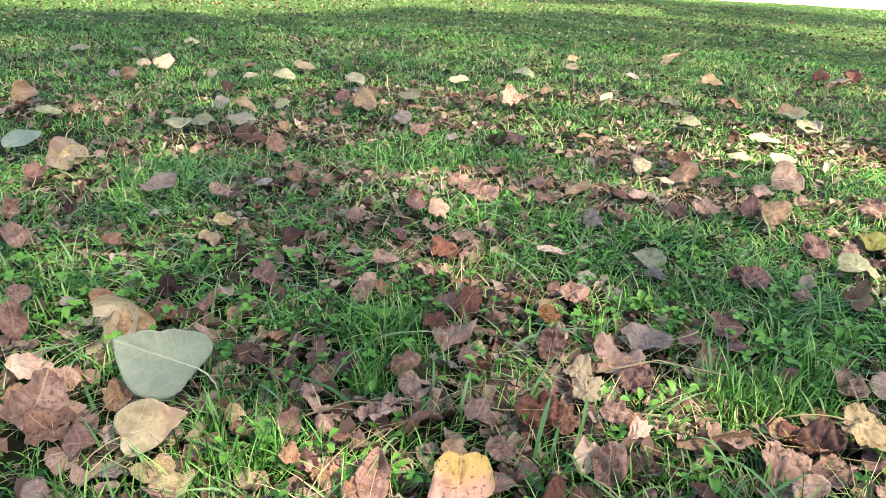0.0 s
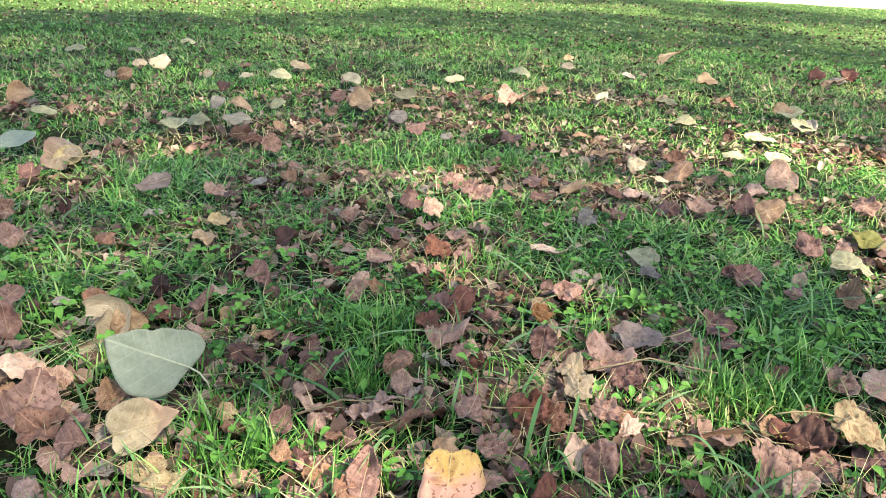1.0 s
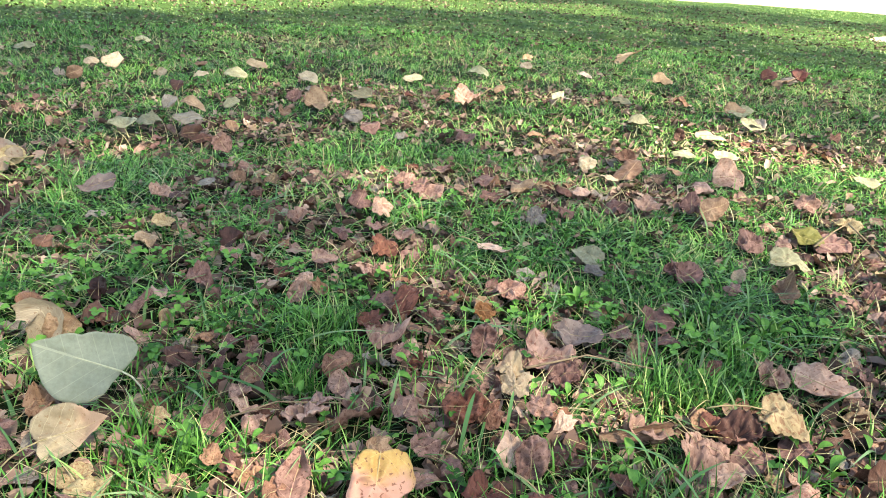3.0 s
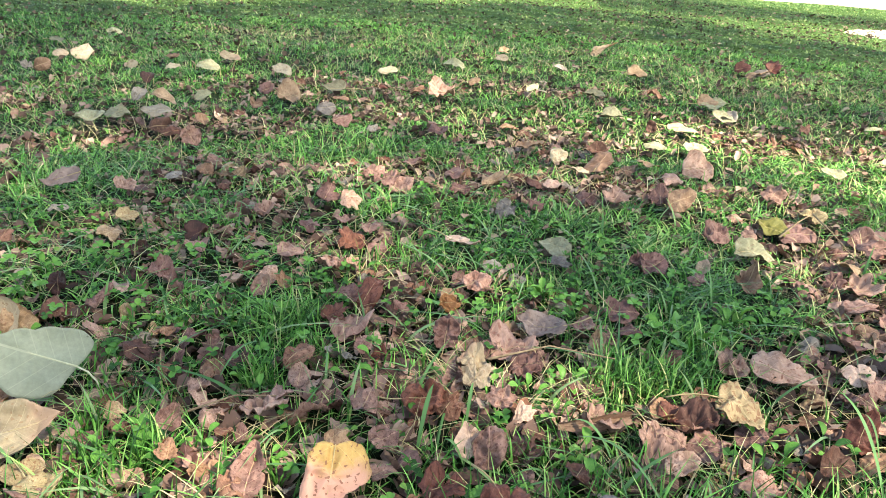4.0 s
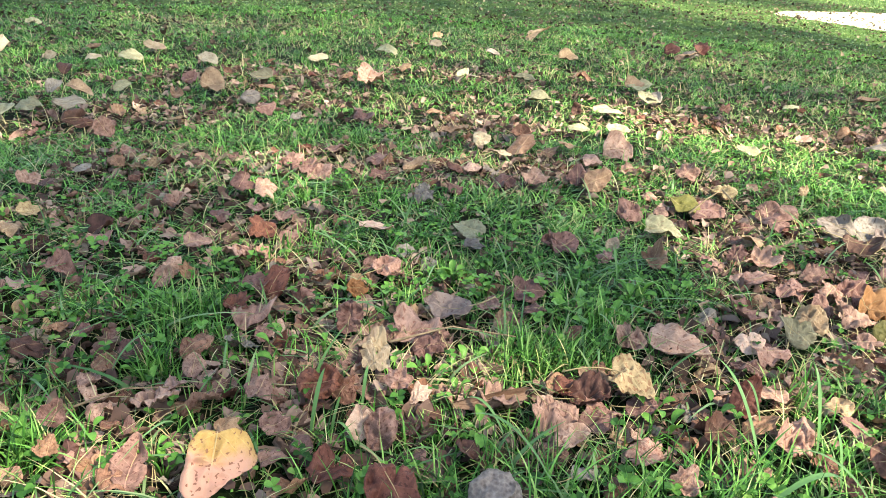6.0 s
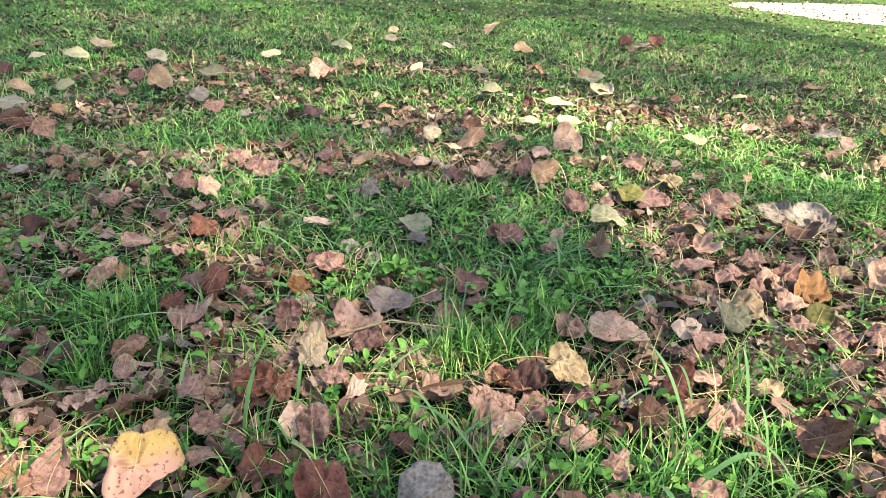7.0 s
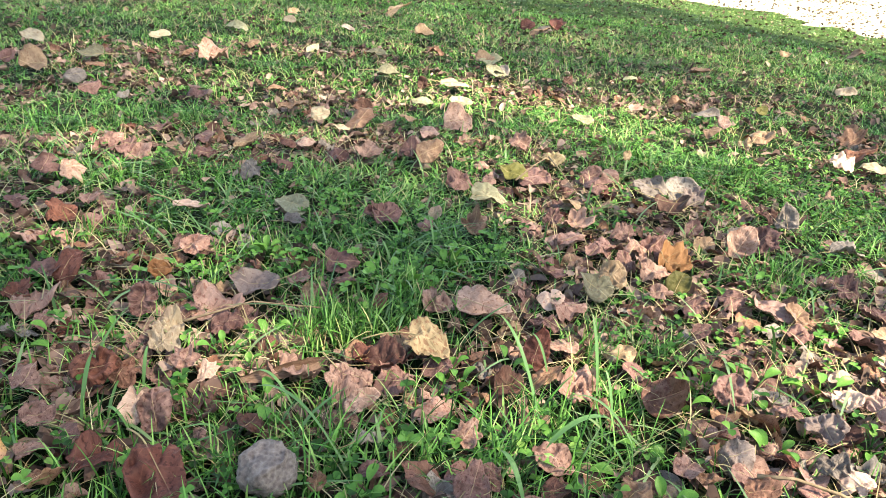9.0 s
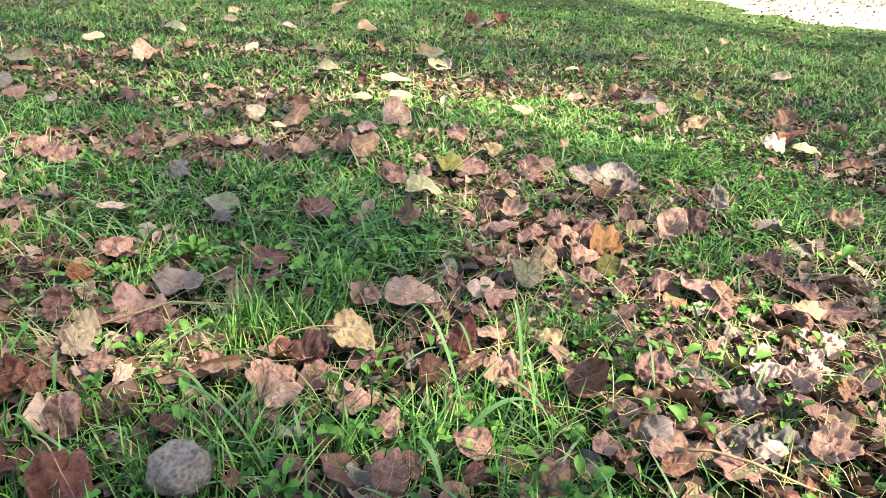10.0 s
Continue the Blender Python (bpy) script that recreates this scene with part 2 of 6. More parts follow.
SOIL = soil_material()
# the near-black end paints in shade between blades, scattered blade by blade
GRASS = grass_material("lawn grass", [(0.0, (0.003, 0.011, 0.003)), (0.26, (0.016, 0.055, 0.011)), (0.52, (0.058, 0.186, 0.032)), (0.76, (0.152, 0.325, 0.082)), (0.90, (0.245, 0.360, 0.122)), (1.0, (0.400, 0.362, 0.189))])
FAR_GRASS = grass_material("distant lawn grass", [(0.0, (0.014, 0.038, 0.010)), (0.5, (0.060, 0.138, 0.034)), (0.85, (0.190, 0.250, 0.094)), (1.0, (0.34, 0.32, 0.168))])
BROAD = grass_material("broad grass blades", [(0.0, (0.030, 0.082, 0.026)), (0.6, (0.092, 0.182, 0.070)), (1.0, (0.200, 0.262, 0.140))])
STRAW = grass_material("dry straw", [(0.0, (0.20, 0.15, 0.08)), (0.6, (0.36, 0.29, 0.17)), (1.0, (0.50, 0.43, 0.29))], 0.15, 0.6)
CLOVER = grass_material("clover leaves", [(0.0, (0.006, 0.023, 0.006)), (0.4, (0.030, 0.094, 0.018)), (0.75, (0.082, 0.205, 0.041)), (1.0, (0.185, 0.307, 0.076))], 0.3, 0.55)
WEED = grass_material("broad weed leaves", [(0.0, (0.029, 0.090, 0.020)), (0.5, (0.070, 0.179, 0.034)), (1.0, (0.174, 0.319, 0.069))], 0.2, 0.42)
RIB = litter_material("pale leaf ribs", [(0.0, (0.46, 0.45, 0.33)), (1.0, (0.60, 0.58, 0.45))], 0.6)
STALK = litter_material("leaf stalks", [(0.0, (0.26, 0.17, 0.09)), (1.0, (0.52, 0.42, 0.25))], 0.6)
SCRAPS = litter_material("leaf scraps", [(0.0, (0.022, 0.013, 0.012)), (0.32, (0.098, 0.054, 0.050)), (0.62, (0.24, 0.145, 0.130)), (0.92, (0.43, 0.300, 0.265)), (1.0, (0.17, 0.068, 0.048))])
FAR_SCRAPS = litter_material("dark leaf scraps", [(0.0, (0.020, 0.014, 0.011)), (0.5, (0.065, 0.043, 0.033)), (0.88, (0.15, 0.10, 0.078)), (1.0, (0.36, 0.29, 0.22))])
SAND = rough_material("pale sandy earth", [(0.25, (0.187, 0.156, 0.109)), (0.5, (0.312, 0.273, 0.203)), (0.8, (0.406, 0.367, 0.289))], 14, 0.006, 0.95)
TWIG = rough_material("twig bark", [(0.3, (0.08, 0.052, 0.036)), (0.7, (0.24, 0.17, 0.115))], 90, 0.001)
STONE = rough_material("weathered grey stone", [(0.30, (0.060, 0.044, 0.044)), (0.50, (0.140, 0.108, 0.107)), (0.70, (0.225, 0.182, 0.179))], 150, 0.003)
BARK = rough_material("tree bark", [(0.3, (0.05, 0.04, 0.03)), (0.7, (0.20, 0.16, 0.12))], 6, 0.03)
CROWN = grass_material("tree foliage", [(0.0, (0.04, 0.09, 0.02)), (0.6, (0.08, 0.16, 0.03)), (1.0, (0.20, 0.22, 0.05))], 0.35)

LEAVES = {
    "pale": leaf_material("pale grey-green leaf", (0.225, 0.245, 0.208), (0.29, 0.308, 0.262), (0.36, 0.37, 0.31), glow=0.2, spread=0.1),
    "sage": leaf_material("dull sage leaf", (0.155, 0.148, 0.100), (0.310, 0.290, 0.205), (0.40, 0.38, 0.29), (0.12, 0.09, 0.065), 0.02),
    "parchment": leaf_material("parchment leaf", (0.235, 0.182, 0.130), (0.400, 0.325, 0.240), (0.50, 0.43, 0.31), (0.20, 0.13, 0.085), 0.0, tip=(0.27, 0.18, 0.14), spread=0.4),
    "cream": leaf_material("cream leaf", (0.275, 0.220, 0.162), (0.470, 0.395, 0.305), (0.50, 0.44, 0.34), (0.19, 0.13, 0.085), 0.0, spread=0.4),
    "tan": leaf_material("tan leaf", (0.171, 0.107, 0.072), (0.410, 0.285, 0.199), (0.460, 0.342, 0.247), (0.150, 0.085, 0.057), 0.02),
    "ochre": leaf_material("ochre leaf", (0.19, 0.138, 0.085), (0.35, 0.272, 0.180), (0.40, 0.32, 0.21), (0.13, 0.07, 0.045), 0.06),
    "yellow": leaf_material("yellow leaf", (0.330, 0.215, 0.090), (0.420, 0.300, 0.125), (0.46, 0.35, 0.17), (0.12, 0.055, 0.04), 0.01, glow=0.08, tip=(0.34, 0.195, 0.172), tip_from=-0.27, spread=0.1),
    "mauve": leaf_material("mauve-brown leaf", (0.108, 0.060, 0.053), (0.350, 0.215, 0.187), (0.386, 0.235, 0.205), (0.086, 0.040, 0.035), 0.03),
    "rosy": leaf_material("rosy brown leaf", (0.175, 0.100, 0.084), (0.475, 0.305, 0.258), (0.505, 0.325, 0.267), (0.142, 0.064, 0.051), 0.03),
    "pink": leaf_material("pinkish tan leaf", (0.320, 0.210, 0.178), (0.580, 0.410, 0.352), (0.607, 0.417, 0.356), (0.243, 0.127, 0.106), 0.0),
    "lilac": leaf_material("greyish lilac leaf", (0.185, 0.137, 0.129), (0.370, 0.288, 0.270), (0.407, 0.315, 0.274), (0.136, 0.086, 0.073), 0.0),
    "brown": leaf_material("brown leaf", (0.115, 0.062, 0.043), (0.325, 0.188, 0.136), (0.393, 0.209, 0.161), (0.084, 0.033, 0.022), 0.03),
    "russet": leaf_material("russet leaf", (0.088, 0.037, 0.026), (0.255, 0.120, 0.085), (0.28, 0.14, 0.11), (0.054, 0.022, 0.017), 0.03),
    "orange": leaf_material("orange-brown leaf", (0.16, 0.075, 0.036), (0.27, 0.140, 0.072), (0.30, 0.16, 0.09)),
    "umber": leaf_material("dark umber leaf", (0.034, 0.016, 0.015), (0.129, 0.066, 0.052), (0.197, 0.105, 0.085)),
    "olive": leaf_material("olive leaf", (0.10, 0.105, 0.03), (0.23, 0.21, 0.07), (0.28, 0.25, 0.11)),
    "ash": leaf_material("ash-grey leaf", (0.140, 0.115, 0.108), (0.330, 0.275, 0.255), (0.369, 0.302, 0.275), (0.087, 0.063, 0.057), 0.04),
}


# ---- mesh helpers ----
def mesh_from(name, verts, faces, material, flat=None, smooth=True):
    me = bpy.data.meshes.new(name)
    me.from_pydata([tuple(map(float, v)) for v in verts], [], faces)
    me.materials.append(material)
    if smooth:
        me.polygons.foreach_set("use_smooth", np.ones(len(me.polygons), dtype=bool))
    if flat is not None:
        a = me.attributes.new("flat", "FLOAT_VECTOR", "POINT")
        a.data.foreach_set("vector", np.asarray(flat, dtype=np.float32).ravel())
    me.update()
    return me


def bulk_mesh(name, verts, tris, material):
    """A large joined mesh straight from arrays of corners and triangles."""
    me = bpy.data.meshes.new(name)
    me.vertices.add(len(verts))
    me.vertices.foreach_set("co", np.asarray(verts, dtype=np.float32).ravel())
    me.loops.add(len(tris) * 3)
    me.loops.foreach_set("vertex_index", np.asarray(tris, dtype=np.int32).ravel())
    me.polygons.add(len(tris))
    me.polygons.foreach_set("loop_start", np.arange(0, len(tris) * 3, 3, dtype=np.int32))
    me.polygons.foreach_set("use_smooth", np.ones(len(tris), dtype=bool))
    me.materials.append(material)
    me.update(calc_edges=True)
    me.validate()
    return me


def part(name, me, parent, label="", matrix=None):
    ob = new(name, me)
    ob.parent = parent
    if matrix is not None:
        ob.matrix_basis = matrix
    if label:
        ob["label"] = label
    return ob


def tube(points, radii, sides=6):
    """Verts and faces of a tapering tube along points."""
    pts = [Vector(p) for p in points]
    verts, faces = [], []
    for k, p in enumerate(pts):
        way = (pts[min(k + 1, len(pts) - 1)] - pts[max(k - 1, 0)]).normalized()
        side = way.cross(Vector((0, 0, 1)))
        if side.length < 1e-3:
            side = Vector((1, 0, 0))
        side.normalize()
        up = side.cross(way)
        for s in range(sides):
            a = 2 * math.pi * s / sides
            verts.append(p + radii[k] * (math.cos(a) * side + math.sin(a) * up))
    for k in range(len(pts) - 1):
        for s in range(sides):
            faces.append((k * sides + s, k * sides + (s + 1) % sides, (k + 1) * sides + (s + 1) % sides, (k + 1) * sides + s))
    faces.append(tuple(reversed(range(sides))))
    faces.append(tuple(range((len(pts) - 1) * sides, len(pts) * sides)))
    return verts, faces


# ---- ground ----
def ground_sheet():
    def steps(lo, hi, fine):
        inner = np.arange(lo, hi + fine / 2, fine)
        outer = np.array([0.15, 0.5, 1.2, 2.5, 5, 10, 20, 40, 80, 160, 400])
        return np.concatenate([(lo - outer)[::-1], inner, hi + outer])
    xs, ys = steps(-2.2, 4.2, 0.032), steps(0.0, 5.0, 0.032)
    gx, gy = np.meshgrid(xs, ys)
    gz = relief(gx, gy) * np.clip(1 - (np.hypot(gx, gy) - 7) / 6, 0, 1)
    verts = np.stack([gx.ravel(), gy.ravel(), gz.ravel()], 1)
    n = len(xs)
    i, j = np.meshgrid(np.arange(n - 1), np.arange(len(ys) - 1))
    a = (j * n + i).ravel()
    tris = np.concatenate([np.stack([a, a + 1, a + n + 1], 1), np.stack([a, a + n + 1, a + n], 1)])
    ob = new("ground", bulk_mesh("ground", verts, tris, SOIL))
    return tagged(ob, "brown soil and mossy thatch, shade-darkened, under the lawn", "ground", kind="structure")


ground_sheet()


def path_edge(y):
    """Where the bare sunny path begins, going across the lawn."""
    return np.interp(y, (0.0, 1.0, 2.0, 2.45, 2.62, 2.80, 3.30, 3.80, 4.05, 4.25, 4.70, 4.90, 7.30, 7.90, 9.0, 14.0), (9.0, 7.0, 4.9, 4.2, 3.80, 3.55, 3.60, 3.62, 3.48, 3.28, 3.35, 5.8, 5.6, 2.3, 2.0, 2.0))


def on_path(x, y):
    return np.clip((x - path_edge(y) - 0.6 * (vnoise(x, y, 0.18, 14) - 0.4)) / 0.45, 0, 1)


def bare_path():
    ys = np.concatenate([np.arange(0.2, 6.4, 0.05), np.arange(6.4, 14.0, 0.5)])
    verts, tris = [], []
    for y in ys:
        x0 = float(path_edge(y)) + 0.30 * (float(vnoise(0.0, y, 0.12, 15)) - 0.5)
        for k in range(9):
            x = x0 + (13.0 - x0) * (k / 8) ** 2
            verts.append((x, y, -0.006 + 0.018 * min(k, 1) + float(relief(np.array(x), np.array(y))) * max(0.0, 1 - max(0.0, math.hypot(x, y) - 7) / 6)))
    for i in range(len(ys) - 1):
        for k in range(8):
            a = i * 9 + k
            tris += [(a, a + 1, a + 10), (a, a + 10, a + 9)]
    ob = new("path", bulk_mesh("path", verts, tris, SAND))
    tagged(ob, "pale sandy bare path in full sun beyond the lawn", "path", kind="structure")


bare_path()

# ---- fallen leaves ----
OUTLINE = {
    "heart": ((0, 0.62), (12, 0.50), (28, 0.42), (50, 0.40), (80, 0.42), (110, 0.45), (135, 0.46), (155, 0.42), (170, 0.36), (180, 0.33)),
    "delta": ((0, 0.58), (14, 0.50), (30, 0.43), (60, 0.37), (90, 0.37), (115, 0.41), (135, 0.44), (150, 0.42), (165, 0.36), (180, 0.31)),
    "egg": ((0, 0.56), (14, 0.49), (30, 0.42), (60, 0.35), (90, 0.33), (120, 0.36), (150, 0.40), (180, 0.42)),
    "oval": ((0, 0.54), (15, 0.47), (35, 0.40), (60, 0.34), (90, 0.31), (120, 0.33), (150, 0.39), (180, 0.46)),
    "folded": ((-180, 0.33), (-156, 0.37), (-132, 0.34), (-104, 0.28), (-77, 0.265), (-37, 0.40), (-16, 0.42), (0, 0.37), (24, 0.295), (53, 0.262), (80, 0.35),
               (96, 0.49), (104, 0.53), (120, 0.50), (142, 0.50), (160, 0.43), (172, 0.35), (180, 0.33)),
    "torn": ((0, 0.50), (20, 0.47), (45, 0.41), (70, 0.45), (95, 0.40), (120, 0.36), (150, 0.38), (180, 0.33)),
    "arrow": ((-180, 0.36), (-168, 0.405), (-149, 0.48), (-134, 0.43), (-112, 0.30), (-67, 0.215), (-18, 0.305), (-5, 0.40), (0, 0.43),
              (7, 0.40), (36, 0.355), (60, 0.37), (78, 0.394), (104, 0.395), (130, 0.395), (159, 0.345), (180, 0.36)),
    "maple": ((0, 0.57), (9, 0.47), (17, 0.43), (27, 0.36), (40, 0.45), (50, 0.52), (59, 0.44), (75, 0.35), (92, 0.41), (104, 0.44), (118, 0.36), (140, 0.30), (165, 0.27), (180, 0.20)),
}
LABELS = {
    "pale": "pale grey-green", "sage": "dull sage-green", "parchment": "parchment-coloured", "cream": "cream-coloured", "tan": "tan", "ochre": "ochre-brown",
    "yellow": "yellow spotted", "mauve": "mauve-brown", "rosy": "rosy brown", "pink": "pinkish tan", "lilac": "greyish lilac", "brown": "brown",
    "russet": "russet", "orange": "orange-brown", "umber": "dark umber", "olive": "olive-green", "ash": "ash-grey",
}
FORM = {"arrow": "arrow-shaped", "torn": "torn", "folded": "folded", "heart": "heart-shaped", "delta": "broad", "egg": "egg-shaped", "oval": "oval", "maple": "ragged"}
LEAF_COUNT = [0]
CELL = 0.004
TAKEN = np.zeros((1000, 760), dtype=bool)


def take(x, y, radius):
    """Marks the round spot of lawn that a leaf covers."""
    i0, j0, n = int((x + 1.5) / CELL), int((y - 0.3) / CELL), int(radius / CELL) + 1
    i, j = np.meshgrid(np.arange(i0 - n, i0 + n + 1), np.arange(j0 - n, j0 + n + 1), indexing="ij")
    ok = ((i - i0) ** 2 + (j - j0) ** 2 <= (radius / CELL) ** 2) & (i >= 0) & (i < 1000) & (j >= 0) & (j < 760)
    TAKEN[i[ok], j[ok]] = True


def free(x, y, share):
    """Chance that something grows there: less where a leaf lies on the lawn."""
    i, j = ((x + 1.5) / CELL).astype(int), ((y - 0.3) / CELL).astype(int)
    inside = (i >= 0) & (i < 1000) & (j >= 0) & (j < 760)
    covered = TAKEN[np.clip(i, 0, 999), np.clip(j, 0, 759)] & inside
    return np.where(covered, share, 1.0)


def leaf_shape(shape, colour, curl, around, rings, r):
    """Top side of one dry leaf a unit long: its corners, the same laid flat, and its outline's table."""
    smooth = colour in ("pale", "yellow")
    whole = smooth or colour in ("parchment", "cream", "sage", "lilac", "olive") and shape != "maple"
    crisp = (0.16 if colour == "pale" else 0.6) if smooth else (0.45 if whole else r.choice([0.35, 0.5, 0.65, 0.95]))
    kind = r.random()
    table = np.array(OUTLINE[shape if shape != "maple" or kind < 0.22 else ("torn" if kind < 0.74 else ("egg" if kind < 0.90 else "heart"))])
    ang = np.arange(around) / around * 2 * np.pi
    half = np.degrees((ang + np.pi) % (2 * np.pi) - np.pi)
    if table[0, 0] == 0:
        half = np.abs(half)
    skew = 0 if whole else 9 * np.sin(ang + r.uniform(0, 6.28)) + 6 * np.sin(3 * ang + r.uniform(0, 6.28))
    rad = np.interp(np.clip(half + skew, table[0, 0], 180), table[:, 0], table[:, 1])
    wob = sum(r.normal(0, (0.012 if colour == "pale" else (0.025 if whole else 0.075)) / k) * np.cos(k * ang + r.uniform(0, 6.28)) for k in (1, 2, 3, 4, 5))
    teeth = (0.0 if whole else r.uniform(0.0, 0.05)) * (2 * np.abs((ang * r.integers(3, 6) + r.uniform(0, 1)) % 1 - 0.5) - 0.5)
    rad = rad * (1 + wob + teeth + r.normal(0, 0.003 if colour == "pale" else (0.010 if whole else 0.020), around))
    for _ in range(0 if whole else r.integers(0, 2)):
        bite = r.uniform(0, 6.28)
        rad *= 1 - r.uniform(0.2, 0.65) * np.exp(-(((ang - bite + np.pi) % 6.2832 - np.pi) / r.uniform(0.08, 0.35)) ** 2)
    if not whole and r.random() < 0.75:
        corners, off = r.integers(4, 8), r.uniform(0, 6.28)
        step = 2 * np.pi / corners
        rad *= 0.90 + 0.24 * (np.cos(step / 2) / np.cos((ang + 0.25 * np.sin(2 * ang + off) + off) % step - step / 2) - 0.80)
    broad = 1.0 if shape in ("arrow", "folded") else r.uniform(0.88, 1.10)
    q = (np.arange(1, rings + 1) / rings) ** 0.8
    fx = np.concatenate([[-0.06], (-0.06 + q[:, None] * (rad * np.cos(ang))[None]).ravel()])
    fy = np.concatenate([[0.0], (q[:, None] * (rad * np.sin(ang))[None]).ravel() * broad])
    edge = np.concatenate([[0.0], np.repeat(q, around)])
    turn = np.concatenate([[0.0], np.tile(ang, rings)])
    off = r.uniform(0, 30)

    def ridged(size, seed):
        return 1 - np.abs(2 * vnoise(fx + off, fy + off * seed, size, seed) - 1)
    z0 = crisp * (0.23 * (ridged(0.30, 3) - 0.6) + 0.15 * (ridged(0.13, 4) - 0.6) + 0.06 * (ridged(0.055, 5) - 0.6))
    fan, reach = np.arctan2(fy, fx + 0.45), np.hypot(fx + 0.45, fy)
    z0 += (0.25 if smooth else 0.55 + 0.45 * crisp) * 0.030 * np.cos(fan * r.uniform(3, 7) + r.uniform(0, 6.28)) * reach
    z0 += (0.07 if whole else r.choice([0.0, 0.1, 0.3, -0.25])) * np.abs(fy)
    z0[np.abs(fy) < 0.02] -= 0.004 * crisp
    lift = sum(np.cos(k * turn + r.uniform(0, 6.28)) / k for k in (1, 2, 3, 4)) / 1.6
    roll = (0.25 if smooth else 1.0) * curl * np.clip(lift, -0.35, 1.1) * edge ** 2.6
    z0 += 0.15 * roll
    shrink = 1 - 0.16 * np.clip(roll, 0, 1.5)
    px, py = fx * shrink, fy * shrink
    if not whole:
        for _ in range(3):
            da, dd = r.uniform(0, 6.28), r.uniform(-0.18, 0.18)
            across = px * math.cos(da) + py * math.sin(da) - dd
            z0 = z0 + r.uniform(-0.40, 0.50) * np.where(across > 0, across, 0)
    kx = curl * r.uniform(0.5, 1.1) * (-1 if smooth else r.choice([-1, -1, 1]))
    ky = curl * r.uniform(0.6, 1.5) * (1 if whole else r.choice([1, 1, -1]))
    if colour == "yellow":
        ky = -abs(ky)
    top = np.stack([np.sin(kx * px) / kx, np.sin(ky * py) / ky, (1 - np.cos(kx * px)) / kx + (1 - np.cos(ky * py)) / ky + z0], 1)
    top[:, 2] -= np.mean(top[:, 2])
    return top, np.stack([fx, fy, np.zeros(len(fx))], 1), table


def fallen_leaf(shape, colour, x, y, z, length, aim, tilt, facing, curl, stalk):
    """One dry leaf. aim: where its tip points across its plane; tilt: how far it stands up; facing: the way it turns its face from; curl: how far it is rolled."""
    LEAF_COUNT[0] += 1
    r = np.random.default_rng(1000 + LEAF_COUNT[0])
    smooth = colour in ("pale", "yellow")
    around, rings = (68, 9) if y < 0.95 else ((52, 7) if y < 1.6 else (32, 4))
    top, flat, table = leaf_shape(shape, colour, curl, around, rings, r)
    far_off = float(np.clip((y - 0.95) / 0.35, 0, 1))
    length, tilt = length * (1 - 0.04 * far_off), tilt * (1 - 0.12 * far_off)
    top = top * length * (1, 1, 1 - 0.15 * far_off)
    place = Matrix.Translation((x, y, z)) @ pose(0, 0, 0, 0, 0, facing) @ pose(0, 0, 0, tilt, 0, 0) @ pose(0, 0, 0, r.normal(0, 4), r.normal(0, 4), aim)
    turned = top @ np.array(place.to_3x3()).T + (x, y, z)
    sunk = float(np.percentile(turned[:, 2] - relief(turned[:, 0], turned[:, 1]), 12))
    floor = 0.010 - 0.004 * far_off
    if sunk < floor:
        place = Matrix.Translation((0, 0, min(floor - sunk, 0.016))) @ place
    take(x, y, (0.36 - 0.08 * far_off) * length)
    take(x + 0.4 * length * math.sin(math.radians(facing)), y - 0.4 * length * math.cos(math.radians(facing)), 0.32 * length)
    thick = 0.0005
    verts = np.concatenate([top, top - (0, 0, thick)])
    m = len(top)
    faces = []
    for s in range(around):
        t2 = (s + 1) % around
        faces.append((0, 1 + s, 1 + t2))
        faces.append((m, m + 1 + t2, m + 1 + s))
        for k in range(rings - 1):
            a, b = 1 + k * around, 1 + (k + 1) * around
            faces.append((a + s, b + s, b + t2, a + t2))
            faces.append((m + a + t2, m + b + t2, m + b + s, m + a + s))
        e = 1 + (rings - 1) * around
        faces.append((e + s, m + e + s, m + e + t2, e + t2))
    leaf = new("fallen_leaf")
    how = "standing on edge" if tilt > 48 else ("curled and propped" if tilt > 26 or curl > 1.5 else "lying flat")
    tagged(leaf, "%s %s dry leaf %s on grass" % (LABELS[colour], FORM[shape], how), "leaf", "fallen leaves on the lawn")
    leaf.matrix_basis = place
    part("blade", mesh_from("blade", verts, faces, LEAVES[colour], np.concatenate([flat, flat])), leaf)

    def surface(sx):
        row = int(np.argmin(np.hypot(flat[:, 0] - sx, 2 * flat[:, 1])))
        return Vector(top[row]) + Vector((0, 0, (0.004 if smooth else 0.002) * length))
    base = -0.06 - float(np.interp(180, table[:, 0], table[:, 1]))
    ends = (0, 0.2, 0.4, 0.6, 0.8)
    rib = [surface(base + (0.62 if colour == "pale" else 1.0) * w * (0.5 - base)) for w in ends]
    v, f = tube(rib, [length * w * (0.9 if colour == "pale" else 0.7) for w in (0.011, 0.010, 0.008, 0.005, 0.002)], 5)
    part("midrib", mesh_from("midrib", v, f, RIB if colour == "pale" else STALK), leaf)
    if stalk or r.random() < 0.25 and colour != "yellow":
        reach = length * (0.42 if colour == "pale" else (0.75 if stalk else 0.4))
        swing = 0.75 if colour == "pale" else r.uniform(-0.5, 0.5)
        start = rib[0]
        way = (rib[0] - rib[1]).normalized()
        pts = [start + way * (reach * w) + Vector((0, swing * reach * w * w, -0.12 * reach * w * w)) for w in (0, 0.25, 0.5, 0.75, 1)]
        v, f = tube(pts, [length * w for w in ((0.009, 0.009, 0.008, 0.008, 0.009) if colour == "pale" else (0.012, 0.011, 0.011, 0.012, 0.016))], 6)
